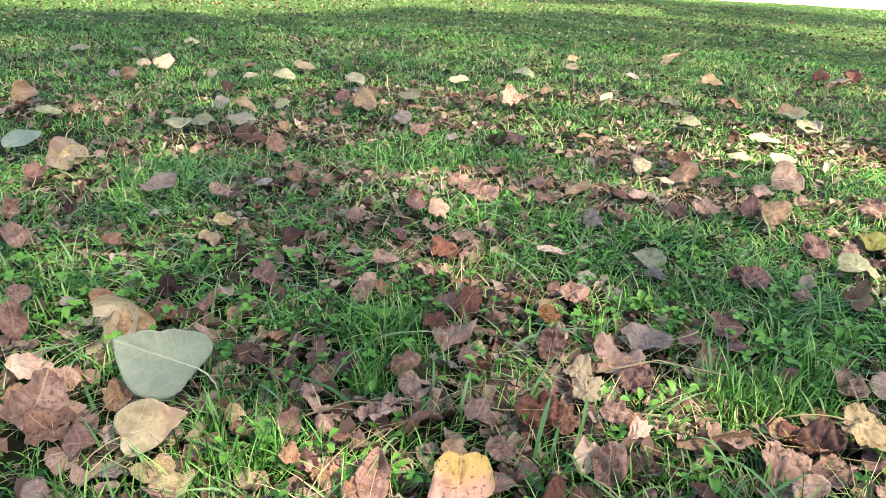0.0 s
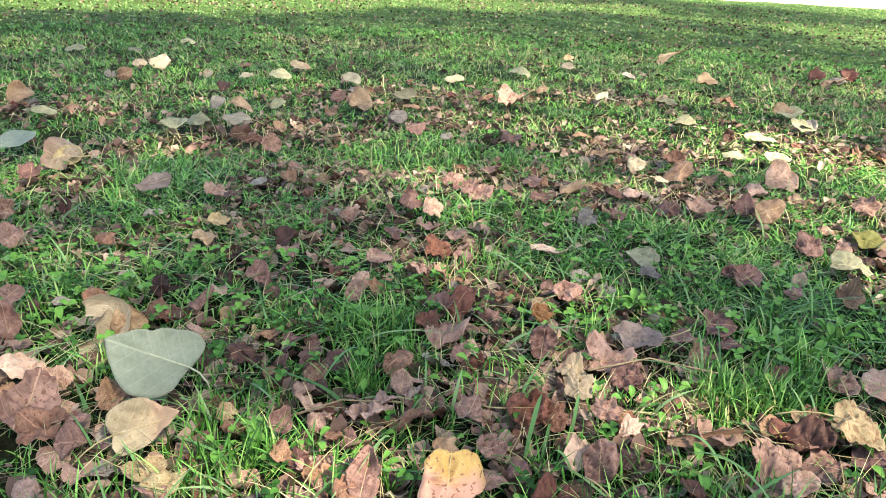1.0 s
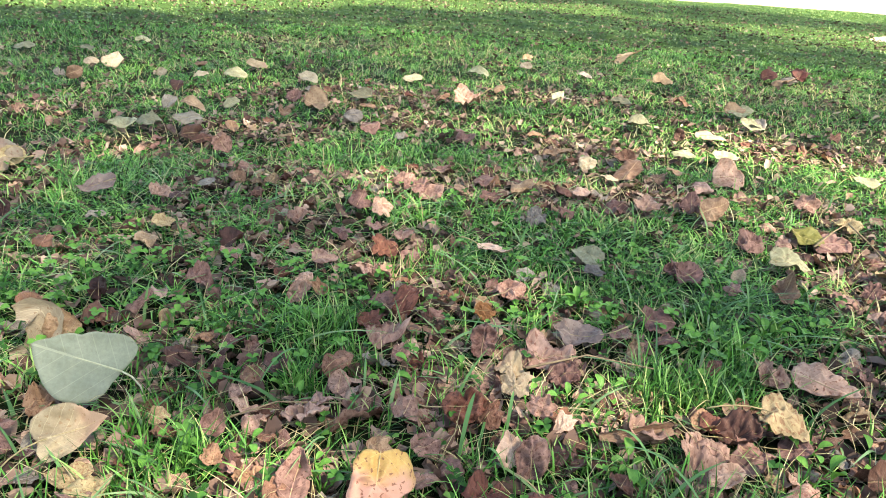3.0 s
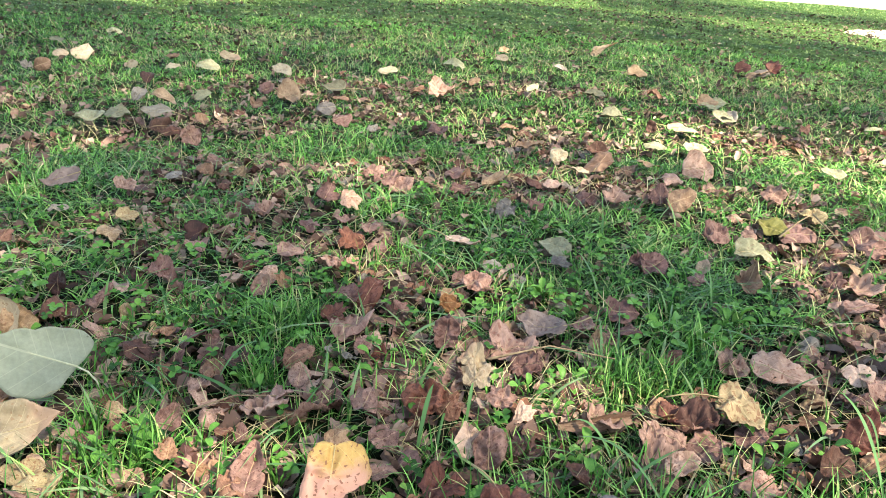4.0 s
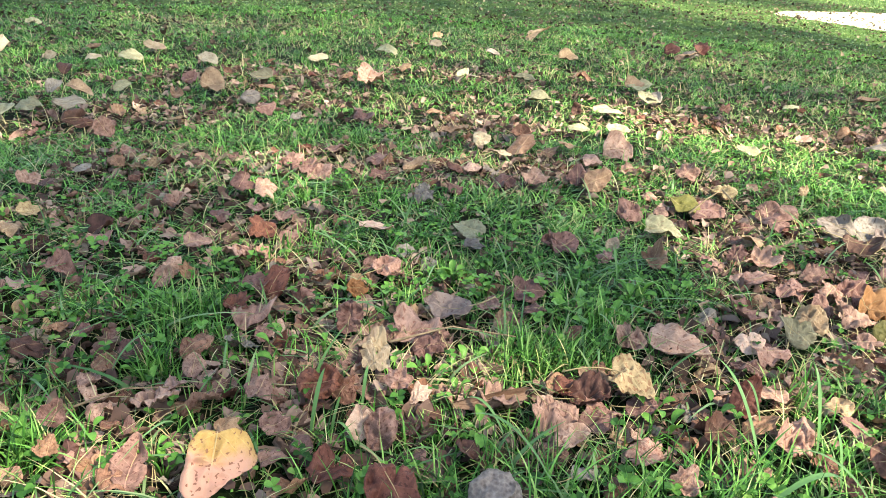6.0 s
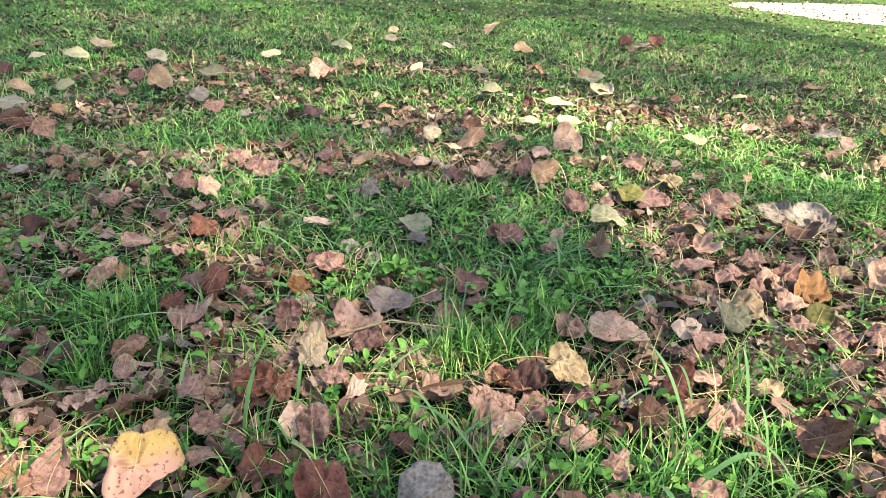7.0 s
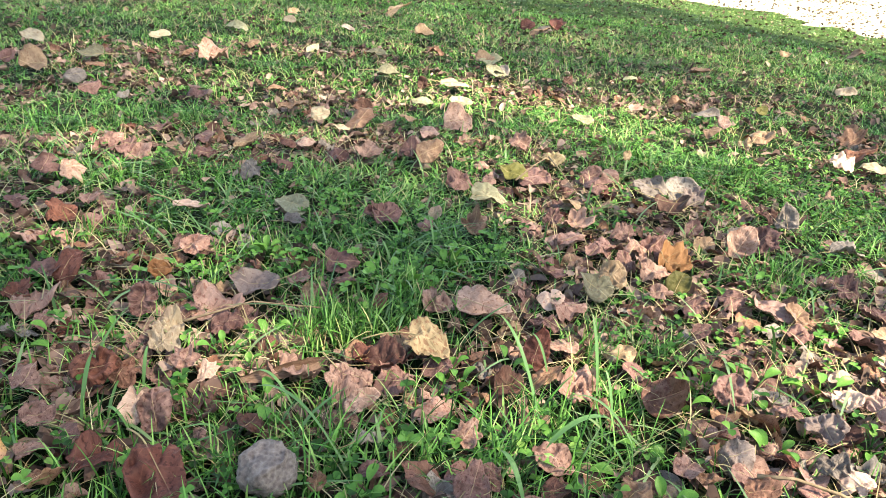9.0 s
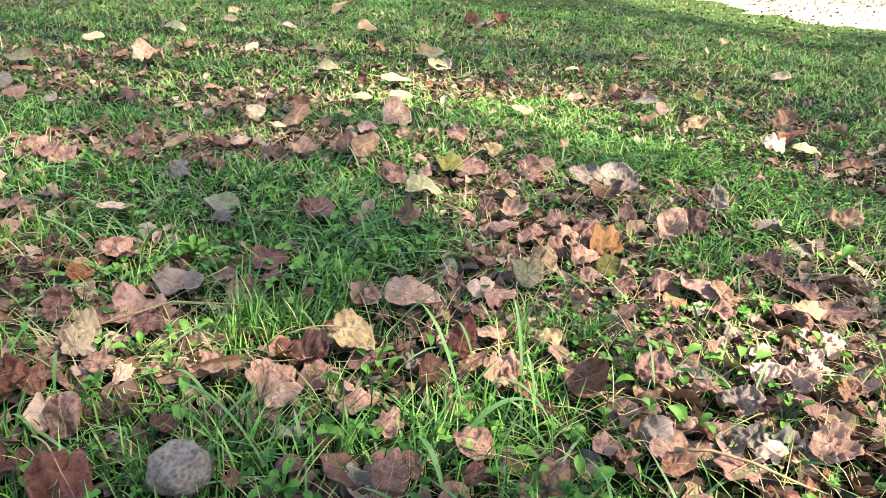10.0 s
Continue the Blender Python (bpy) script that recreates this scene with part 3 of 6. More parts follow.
        part("stalk", mesh_from("stalk", v, f, RIB if smooth else STALK), leaf, "thin pale leaf stalk")
    return leaf


def rolled_leaf(colour, spine, widths, hollow):
    """A dry leaf rolled into a strap: along its spine, each width across, hollowed towards its outer side."""
    pts = [Vector(p) for p in spine]
    foot = pts[0].copy()
    fine, wide = [], []
    for k in range(len(pts) - 1):
        a, b, c, d = pts[max(k - 1, 0)], pts[k], pts[k + 1], pts[min(k + 2, len(pts) - 1)]
        for u in (0, 0.25, 0.5, 0.75):
            fine.append(0.5 * ((2 * b) + (c - a) * u + (2 * a - 5 * b + 4 * c - d) * u * u + (3 * b - a - 3 * c + d) * u ** 3))
            wide.append(widths[k] + (widths[k + 1] - widths[k]) * u)
    fine.append(pts[-1])
    wide.append(widths[-1])
    r = np.random.default_rng(77)
    across, n = 9, len(fine)
    top, flat = [], []
    for k, p in enumerate(fine):
        along = (fine[min(k + 1, n - 1)] - fine[max(k - 1, 0)]).normalized()
        out = Vector((0.35, -0.80, 0.45))
        side = along.cross(out).normalized()
        out = side.cross(along)
        for j in range(across):
            u = 2 * j / (across - 1) - 1
            ragged = 1 + 0.10 * math.sin(1.7 * k + 3 * u) + r.normal(0, 0.05)
            top.append(p - foot + side * (u * wide[k] * ragged) + out * (hollow * wide[k] * (u * u - 0.4) + r.normal(0, 0.0006)))
            flat.append((k / n - 0.5, 0.3 * u, 0))
    m = len(top)
    verts = [tuple(v) for v in top] + [tuple(v + Vector((0, 0.0005, -0.0003))) for v in top]
    faces = []
    for k in range(n - 1):
        for j in range(across - 1):
            a = k * across + j
            faces.append((a, a + 1, a + across + 1, a + across))
            faces.append((m + a, m + a + across, m + a + across + 1, m + a + 1))
    leaf = new("fallen_leaf")
    leaf.location = foot
    tagged(leaf, "%s dry leaf rolled into a strap, propped on grass" % LABELS[colour], "leaf", "fallen leaves on the lawn")
    part("blade", mesh_from("blade", verts, faces, LEAVES[colour], np.array(flat * 2)), leaf)
    return leaf


rolled_leaf("cream", ((-0.327, 0.733, 0.020), (-0.309, 0.736, 0.023), (-0.298, 0.739, 0.034), (-0.291, 0.745, 0.052), (-0.297, 0.746, 0.066), (-0.318, 0.742, 0.064)), (0.004, 0.008, 0.013, 0.016, 0.012, 0.008), 0.8)
rolled_leaf("tan", ((0.246, 0.590, 0.022), (0.270, 0.586, 0.026), (0.295, 0.589, 0.028), (0.320, 0.597, 0.024)), (0.003, 0.006, 0.007, 0.005), 0.7)
# dark leaf added in the hollow under the ochre leaf, standing for its shade
fallen_leaf("torn", "umber", 0.384, 0.593, 0.020, 0.05, 20, 6, -30, 1.0, 0)
fallen_leaf("arrow", "pale", -0.229, 0.656, 0.067, 0.101, 150, 66, 21, 0.25, 1)
fallen_leaf("folded", "yellow", 0.040, 0.504, 0.046, 0.072, -110, 40, 14, 0.8, 0)
fallen_leaf("delta", "ochre", 0.429, 0.598, 0.031, 0.061, -24, 4, -24, 0.4, 1)
fallen_leaf("torn", "tan", -0.278, 0.748, 0.046, 0.048, 100, 58, 20, 1.0, 0)
fallen_leaf("heart", "parchment", -0.211, 0.583, 0.042, 0.062, 6, 48, 22, 1.2, 1)
# darker leaf stands for the shaded lower half of the parchment leaf
fallen_leaf("oval", "ochre", -0.202, 0.549, 0.026, 0.040, 170, 8, 23, 1.2, 0)
fallen_leaf("maple", "mauve", -0.321, 0.626, 0.040, 0.076, 60, 19, 30, 1.0, 0)
fallen_leaf("maple", "pink", -0.356, 0.687, 0.032, 0.053, 20, 12, 30, 1.2, 0)
fallen_leaf("maple", "brown", -0.298, 0.594, 0.034, 0.056, 140, 7, 30, 1.0, 0)
fallen_leaf("oval", "rosy", -0.277, 0.606, 0.033, 0.037, 5, 4, 28, 1.0, 0)
fallen_leaf("maple", "brown", -0.259, 0.640, 0.033, 0.040, 40, 10, 25, 1.0, 0)
fallen_leaf("maple", "mauve", -0.337, 0.613, 0.034, 0.035, 80, 20, 32, 1.0, 0)
fallen_leaf("oval", "rosy", -0.411, 0.762, 0.041, 0.045, 90, 52, 31, 1.4, 0)
fallen_leaf("maple", "brown", -0.343, 0.827, 0.031, 0.042, 20, 20, 24, 1.4, 0)
fallen_leaf("oval", "umber", -0.281, 0.859, 0.036, 0.038, 85, 38, 19, 1.2, 0)
fallen_leaf("maple", "mauve", -0.226, 0.831, 0.031, 0.036, 30, 21, 16, 1.0, 0)
fallen_leaf("maple", "rosy", -0.175, 0.895, 0.034, 0.040, 60, 23, 12, 1.2, 0)
fallen_leaf("maple", "ash", -0.376, 0.816, 0.031, 0.030, 0, 20, 27, 1.0, 0)
fallen_leaf("maple", "brown", -0.270, 0.802, 0.026, 0.040, 160, 4, 20, 1.0, 0)
fallen_leaf("maple", "umber", -0.160, 0.722, 0.028, 0.038, 20, 8, 14, 1.0, 0)
fallen_leaf("maple", "brown", -0.137, 0.598, 0.027, 0.038, 30, 0, 14, 1.0, 0)
fallen_leaf("maple", "mauve", -0.098, 0.602, 0.033, 0.030, 70, 41, 10, 1.2, 0)
fallen_leaf("maple", "tan", -0.151, 0.619, 0.029, 0.024, 0, 20, 15, 1.0, 0)
fallen_leaf("maple", "mauve", -0.268, 0.576, 0.031, 0.034, 160, 4, 28, 1.0, 0)
fallen_leaf("maple", "pink", -0.251, 0.541, 0.029, 0.024, 50, 20, 29, 1.2, 0)
fallen_leaf("maple", "pink", -0.279, 0.523, 0.028, 0.025, 20, 12, 32, 1.2, 0)
fallen_leaf("oval", "ochre", -0.180, 0.530, 0.030, 0.045, 15, 7, 22, 0.9, 0)
fallen_leaf("maple", "rosy", -0.184, 0.518, 0.030, 0.034, 150, -4, 23, 1.0, 0)
fallen_leaf("maple", "brown", -0.092, 0.563, 0.030, 0.026, 80, 38, 10, 1.0, 0)
fallen_leaf("maple", "rosy", -0.317, 0.664, 0.034, 0.034, 120, 13, 28, 1.0, 0)
fallen_leaf("maple", "mauve", -0.434, 0.821, 0.038, 0.035, 30, 53, 30, 1.0, 0)
fallen_leaf("maple", "mauve", -0.109, 0.751, 0.026, 0.035, 30, 11, 9, 1.0, 0)
fallen_leaf("maple", "brown", -0.140, 0.758, 0.028, 0.029, 90, 8, 11, 1.0, 0)
fallen_leaf("maple", "mauve", -0.025, 0.960, 0.030, 0.050, 20, 15, 1, 1.0, 0)
fallen_leaf("maple", "rosy", -0.044, 0.888, 0.031, 0.039, 70, 17, 2, 1.2, 0)
fallen_leaf("maple", "mauve", -0.050, 0.852, 0.031, 0.032, 10, 34, 3, 1.0, 0)
fallen_leaf("maple", "brown", -0.024, 0.871, 0.028, 0.028, 40, 22, 1, 1.0, 0)
fallen_leaf("maple", "mauve", 0.051, 0.854, 0.021, 0.051, 150, 6, -4, 1.0, 0)
fallen_leaf("maple", "russet", 0.082, 0.854, 0.027, 0.052, 60, 23, -6, 1.4, 0)
fallen_leaf("maple", "rosy", 0.032, 0.933, 0.025, 0.058, 5, 0, -2, 1.0, 0)
fallen_leaf("maple", "russet", 0.058, 1.000, 0.027, 0.052, 30, 15, -3, 1.2, 0)
fallen_leaf("maple", "russet", 0.035, 0.800, 0.023, 0.044, 10, 8, -3, 1.0, 0)
fallen_leaf("oval", "rosy", 0.057, 0.776, 0.021, 0.055, 0, -4, -4, 1.0, 0)
fallen_leaf("maple", "rosy", 0.069, 0.730, 0.026, 0.029, 60, 35, -6, 1.0, 0)
fallen_leaf("maple", "brown", 0.003, 0.714, 0.025, 0.043, 40, 8, 0, 1.0, 0)
fallen_leaf("maple", "mauve", 0.007, 0.667, 0.031, 0.032, 80, 44, 0, 1.2, 0)
fallen_leaf("maple", "pink", -0.010, 0.650, 0.022, 0.032, 10, -4, 0, 1.0, 0)
fallen_leaf("egg", "pink", -0.024, 0.633, 0.022, 0.052, 160, 2, 2, 1.2, 0)
fallen_leaf("maple", "mauve", 0.019, 0.622, 0.023, 0.048, 10, -4, -2, 1.2, 0)
fallen_leaf("maple", "rosy", -0.080, 0.644, 0.020, 0.036, 30, -1, 7, 1.0, 0)
fallen_leaf("maple", "rosy", -0.068, 0.619, 0.023, 0.031, 150, 0, 7, 1.0, 0)
fallen_leaf("maple", "mauve", -0.087, 0.665, 0.022, 0.028, 70, 3, 8, 1.0, 0)
fallen_leaf("maple", "mauve", -0.023, 0.533, 0.035, 0.052, 80, 35, 2, 0.8, 0)
fallen_leaf("maple", "brown", -0.038, 0.521, 0.029, 0.030, 20, 11, 4, 1.0, 0)
fallen_leaf("maple", "tan", 0.043, 0.582, 0.025, 0.031, 30, 1, -5, 1.2, 0)
fallen_leaf("oval", "russet", 0.128, 0.623, 0.034, 0.056, 10, 46, -13, 1.0, 0)
fallen_leaf("maple", "brown", 0.147, 0.617, 0.029, 0.039, 60, 42, -15, 1.2, 0)
fallen_leaf("maple", "mauve", 0.085, 0.577, 0.026, 0.033, 30, 17, -10, 1.0, 0)
fallen_leaf("maple", "mauve", 0.071, 0.625, 0.031, 0.042, 70, 32, -7, 1.0, 0)
fallen_leaf("oval", "mauve", 0.161, 0.747, 0.031, 0.052, 88, 48, -14, 1.0, 0)
fallen_leaf("oval", "orange", 0.176, 0.832, 0.019, 0.032, 0, 26, -13, 1.2, 0)
fallen_leaf("maple", "pink", 0.219, 1.012, 0.023, 0.066, -20, 14, -8, 0.9, 0)
fallen_leaf("maple", "parchment", 0.184, 0.708, 0.019, 0.046, 160, 0, -16, 1.4, 0)
fallen_leaf("maple", "cream", 0.180, 0.665, 0.027, 0.041, 110, 25, -17, 1.2, 0)
fallen_leaf("maple", "rosy", 0.218, 0.880, 0.025, 0.047, 40, 28, -15, 1.2, 0)
fallen_leaf("maple", "pink", 0.160, 0.569, 0.027, 0.037, 110, 40, -18, 1.0, 0)
fallen_leaf("maple", "mauve", -0.058, 0.713, 0.023, 0.038, 20, 9, 5, 1.0, 0)
fallen_leaf("maple", "brown", -0.079, 0.698, 0.022, 0.036, 100, 3, 7, 1.0, 0)
fallen_leaf("maple", "mauve", 0.085, 0.540, 0.022, 0.032, 20, 6, -11, 1.0, 0)
fallen_leaf("maple", "brown", -0.053, 0.591, 0.027, 0.027, 140, 4, 5, 1.0, 0)
fallen_leaf("oval", "lilac", 0.278, 0.782, 0.017, 0.066, 178, 7, -22, 0.8, 0)
fallen_leaf("maple", "rosy", 0.233, 0.739, 0.015, 0.066, 10, -4, -20, 0.9, 0)
fallen_leaf("maple", "mauve", 0.203, 0.734, 0.018, 0.042, 150, 3, -17, 1.0, 0)
fallen_leaf("maple", "mauve", 0.245, 0.698, 0.017, 0.043, 20, 8, -22, 1.0, 0)
fallen_leaf("maple", "rosy", 0.200, 0.625, 0.029, 0.033, 80, 43, -20, 1.2, 0)
fallen_leaf("maple", "pink", 0.218, 0.611, 0.022, 0.029, 10, 2, -23, 1.0, 0)
fallen_leaf("maple", "mauve", 0.292, 0.603, 0.015, 0.074, 5, -4, -30, 1.0, 0)
fallen_leaf("maple", "mauve", 0.387, 0.805, 0.022, 0.058, 30, 12, -28, 1.6, 0)
fallen_leaf("maple", "tan", 0.336, 0.744, 0.021, 0.031, 80, 29, -27, 1.0, 0)
fallen_leaf("maple", "mauve", 0.383, 0.762, 0.020, 0.035, 10, 10, -29, 1.0, 0)
fallen_leaf("maple", "rosy", 0.332, 0.776, 0.018, 0.036, 40, 5, -26, 1.0, 0)
fallen_leaf("heart", "sage", 0.356, 0.998, 0.021, 0.052, 170, 16, -21, 0.7, 0)
fallen_leaf("maple", "ash", 0.350, 0.950, 0.017, 0.047, 20, 20, -22, 1.0, 0)
fallen_leaf("maple", "mauve", 0.471, 0.953, 0.022, 0.048, 40, 23, -28, 1.2, 0)
fallen_leaf("egg", "parchment", 0.553, 0.930, 0.022, 0.030, 80, 42, -33, 0.8, 0)
fallen_leaf("heart", "sage", 0.659, 0.984, 0.022, 0.062, 10, 17, -36, 0.8, 0)
fallen_leaf("maple", "tan", 0.589, 0.877, 0.026, 0.052, 70, 40, -37, 1.8, 0)
fallen_leaf("oval", "rosy", 0.525, 0.672, 0.018, 0.077, -8, 9, -37, 0.9, 0)
fallen_leaf("maple", "russet", 0.368, 0.608, 0.015, 0.043, 20, 10, -35, 1.4, 0)
# umber here paints the dark hollow beneath the propped leaf
fallen_leaf("maple", "umber", 0.395, 0.605, 0.012, 0.042, 90, 2, -37, 1.2, 0)
fallen_leaf("maple", "rosy", 0.472, 0.690, 0.017, 0.046, 10, 9, -38, 1.4, 0)
fallen_leaf("maple", "mauve", 0.350, 0.578, 0.013, 0.053, 5, -4, -36, 1.0, 0)
fallen_leaf("maple", "rosy", 0.389, 0.572, 0.013, 0.052, 170, -4, -39, 1.0, 0)
fallen_leaf("maple", "mauve", 0.434, 0.579, 0.012, 0.039, 20, 0, -41, 1.0, 0)
fallen_leaf("maple", "brown", 0.408, 0.702, 0.022, 0.028, 60, 38, -34, 1.0, 0)
fallen_leaf("egg", "tan", -0.929, 1.877, 0.036, 0.081, 10, 40, 27, 1.6, 0)
fallen_leaf("oval", "sage", -0.813, 1.738, 0.027, 0.062, 0, 24, 26, 0.7, 0)
fallen_leaf("egg", "pale", -0.748, 1.481, 0.031, 0.086, 30, 30, 28, 0.5, 0)
fallen_leaf("maple", "parchment", -0.612, 1.355, 0.040, 0.096, 140, 28, 25, 1.2, 0)
fallen_leaf("oval", "ochre", -0.594, 1.360, 0.040, 0.057, 30, 63, 25, 1.0, 1)
fallen_leaf("maple", "mauve", -0.616, 1.258, 0.040, 0.060, 80, 37, 27, 1.2, 0)
fallen_leaf("maple", "lilac", -0.413, 1.235, 0.033, 0.078, 178, 20, 19, 0.7, 0)
fallen_leaf("maple", "rosy", -0.296, 1.187, 0.038, 0.050, 45, 37, 15, 1.2, 0)
fallen_leaf("oval", "ash", -0.817, 2.151, 0.038, 0.061, 80, 42, 21, 1.0, 0)
fallen_leaf("oval", "tan", -0.782, 2.163, 0.038, 0.060, 20, 68, 20, 1.0, 0)
fallen_leaf("heart", "cream", -0.768, 2.447, 0.030, 0.087, 70, 28, 18, 0.9, 0)
fallen_leaf("oval", "cream", -0.827, 2.423, 0.025, 0.054, 10, 35, 19, 0.8, 0)
fallen_leaf("oval", "sage", -1.121, 2.660, 0.025, 0.078, 0, 24, 23, 0.8, 0)
fallen_leaf("oval", "sage", -0.932, 2.693, 0.023, 0.054, 0, 31, 19, 0.8, 0)
fallen_leaf("oval", "sage", -0.805, 2.896, 0.031, 0.064, 0, 23, 15, 0.8, 0)
fallen_leaf("oval", "cream", -0.587, 2.312, 0.021, 0.039, 20, 62, 14, 1.0, 0)
fallen_leaf("egg", "tan", -0.499, 2.431, 0.029, 0.055, 10, 43, 11, 1.6, 0)
fallen_leaf("oval", "cream", -0.468, 2.300, 0.021, 0.052, 0, 24, 11, 0.8, 0)
fallen_leaf("maple", "umber", -0.486, 2.094, 0.030, 0.063, 70, 41, 13, 1.2, 0)
fallen_leaf("maple", "tan", -0.392, 1.841, 0.033, 0.076, 150, 37, 12, 1.2, 0)
fallen_leaf("maple", "ash", -0.454, 1.870, 0.031, 0.052, 40, 42, 14, 1.0, 0)
fallen_leaf("oval", "sage", -0.368, 2.299, 0.027, 0.077, 170, 34, 9, 0.8, 0)
fallen_leaf("oval", "parchment", -0.326, 2.459, 0.029, 0.076, -20, 26, 7, 0.8, 0)
fallen_leaf("oval", "cream", -0.147, 2.266, 0.031, 0.079, -35, 31, 3, 0.8, 0)
fallen_leaf("oval", "sage", -0.310, 1.910, 0.025, 0.049, 25, 35, 9, 0.7, 0)
fallen_leaf("oval", "tan", -0.165, 1.780, 0.038, 0.055, -50, 57, 5, 2.6, 0)
fallen_leaf("maple", "tan", -0.106, 1.937, 0.030, 0.090, 170, 18, 3, 1.2, 0)
fallen_leaf("maple", "rosy", -0.163, 1.996, 0.028, 0.059, 30, 25, 4, 1.2, 0)
fallen_leaf("heart", "sage", 0.012, 2.049, 0.028, 0.079, 175, 16, 0, 0.8, 1)
fallen_leaf("maple", "brown", 0.031, 1.920, 0.028, 0.057, 30, 24, -1, 1.2, 0)
fallen_leaf("maple", "ash", -0.002, 1.823, 0.023, 0.069, 10, 15, 0, 1.0, 0)
fallen_leaf("maple", "rosy", 0.034, 1.693, 0.027, 0.065, 20, 17, -1, 1.0, 0)
fallen_leaf("oval", "sage", -0.503, 1.661, 0.026, 0.074, 12, 11, 17, 1.2, 0)
fallen_leaf("oval", "sage", -0.461, 1.711, 0.023, 0.063, 170, 14, 15, 1.0, 0)
fallen_leaf("oval", "cream", -0.365, 1.655, 0.044, 0.074, 176, 12, 12, 1.0, 0)
# two dark leaves stand for the shaded cavity under the cream leaf
fallen_leaf("oval", "umber", -0.335, 1.600, 0.026, 0.070, 5, 60, 12, 0.8, 0)
fallen_leaf("oval", "umber", -0.297, 1.532, 0.032, 0.054, 10, 61, 11, 1.2, 0)
fallen_leaf("maple", "mauve", -0.254, 1.475, 0.039, 0.058, -60, 63, 10, 1.2, 0)
fallen_leaf("egg", "tan", -0.267, 1.661, 0.029, 0.052, 100, 19, 9, 1.2, 0)
fallen_leaf("oval", "ochre", -0.142, 1.599, 0.027, 0.039, 5, 26, 5, 1.0, 1)
fallen_leaf("maple", "mauve", -0.068, 1.106, 0.034, 0.057, 30, 18, 3, 1.2, 0)
fallen_leaf("maple", "mauve", 0.021, 1.166, 0.041, 0.051, 70, 42, -1, 1.2, 0)
fallen_leaf("maple", "rosy", 0.055, 1.151, 0.037, 0.055, 20, 26, -3, 1.2, 0)
fallen_leaf("maple", "mauve", -0.579, 1.102, 0.032, 0.043, 50, 52, 29, 1.2, 0)
fallen_leaf("maple", "rosy", -0.519, 0.991, 0.037, 0.047, 100, 45, 29, 1.2, 0)
fallen_leaf("maple", "brown", -0.393, 0.989, 0.037, 0.037, 60, 45, 23, 1.2, 0)
fallen_leaf("oval", "umber", -0.508, 1.129, 0.029, 0.032, 80, 36, 25, 1.0, 0)
fallen_leaf("maple", "tan", -0.267, 1.007, 0.034, 0.042, 40, 37, 16, 1.4, 0)
fallen_leaf("maple", "ochre", -0.269, 1.085, 0.027, 0.040, 10, 16, 15, 1.2, 0)
fallen_leaf("maple", "umber", -0.152, 1.016, 0.034, 0.048, 30, 23, 9, 1.4, 0)
fallen_leaf("maple", "rosy", -0.149, 0.981, 0.030, 0.046, 0, 5, 9, 1.0, 0)
fallen_leaf("maple", "russet", 0.030, 2.281, 0.026, 0.048, 40, 35, 0, 1.4, 0)
fallen_leaf("maple", "ochre", -0.162, 1.272, 0.031, 0.044, 20, 16, 7, 1.2, 0)
fallen_leaf("maple", "brown", -0.193, 1.285, 0.034, 0.042, 120, 14, 9, 1.2, 0)
fallen_leaf("maple", "ochre", -0.133, 1.277, 0.032, 0.039, 60, 25, 6, 1.2, 0)
fallen_leaf("maple", "brown", -0.151, 1.219, 0.029, 0.043, 0, 12, 7, 1.2, 0)
fallen_leaf("maple", "ash", -0.239, 1.267, 0.030, 0.037, 0, 15, 11, 1.0, 0)
fallen_leaf("maple", "mauve", -0.003, 1.060, 0.026, 0.043, 40, 14, 0, 1.0, 0)
fallen_leaf("maple", "rosy", 0.049, 1.090, 0.024, 0.049, 0, 8, -2, 1.0, 0)
fallen_leaf("maple", "rosy", 0.086, 1.058, 0.025, 0.051, 80, 12, -5, 1.2, 0)
fallen_leaf("maple", "ash", -0.372, 1.113, 0.027, 0.033, 0, 18, 19, 1.0, 0)
fallen_leaf("oval", "cream", 0.177, 2.373, 0.021, 0.069, -6, 14, -4, 0.7, 0)
fallen_leaf("oval", "sage", 0.408, 2.528, 0.026, 0.086, 170, 19, -9, 0.8, 0)
fallen_leaf("egg", "tan", 0.638, 2.784, 0.042, 0.055, 20, 58, -13, 1.4, 0)
fallen_leaf("oval", "cream", 0.605, 2.650, 0.033, 0.051, 0, 39, -13, 0.8, 0)
fallen_leaf("maple", "rosy", 0.310, 2.029, 0.034, 0.120, 160, 20, -9, 1.2, 0)
fallen_leaf("maple", "brown", 0.241, 2.051, 0.031, 0.063, 60, 36, -7, 1.2, 0)
fallen_leaf("maple", "tan", 0.434, 2.226, 0.026, 0.054, 20, 28, -11, 1.0, 0)
fallen_leaf("oval", "ash", 0.768, 2.452, 0.038, 0.069, 170, 35, -18, 1.0, 0)
fallen_leaf("heart", "tan", 1.023, 2.407, 0.037, 0.091, -5, 21, -23, 1.0, 1)
fallen_leaf("oval", "sage", 0.775, 2.092, 0.029, 0.069, 0, 24, -21, 0.8, 0)
fallen_leaf("oval", "sage", 0.588, 2.113, 0.035, 0.059, 60, 28, -16, 0.8, 0)
fallen_leaf("maple", "brown", 0.961, 2.111, 0.032, 0.052, 0, 27, -25, 1.2, 0)
fallen_leaf("heart", "sage", 0.735, 1.824, 0.030, 0.075, -8, 23, -23, 1.2, 1)
fallen_leaf("oval", "umber", 0.780, 1.681, 0.032, 0.042, 85, 66, -26, 1.4, 0)
fallen_leaf("oval", "parchment", 0.885, 1.735, 0.022, 0.089, 5, 11, -28, 1.0, 0)
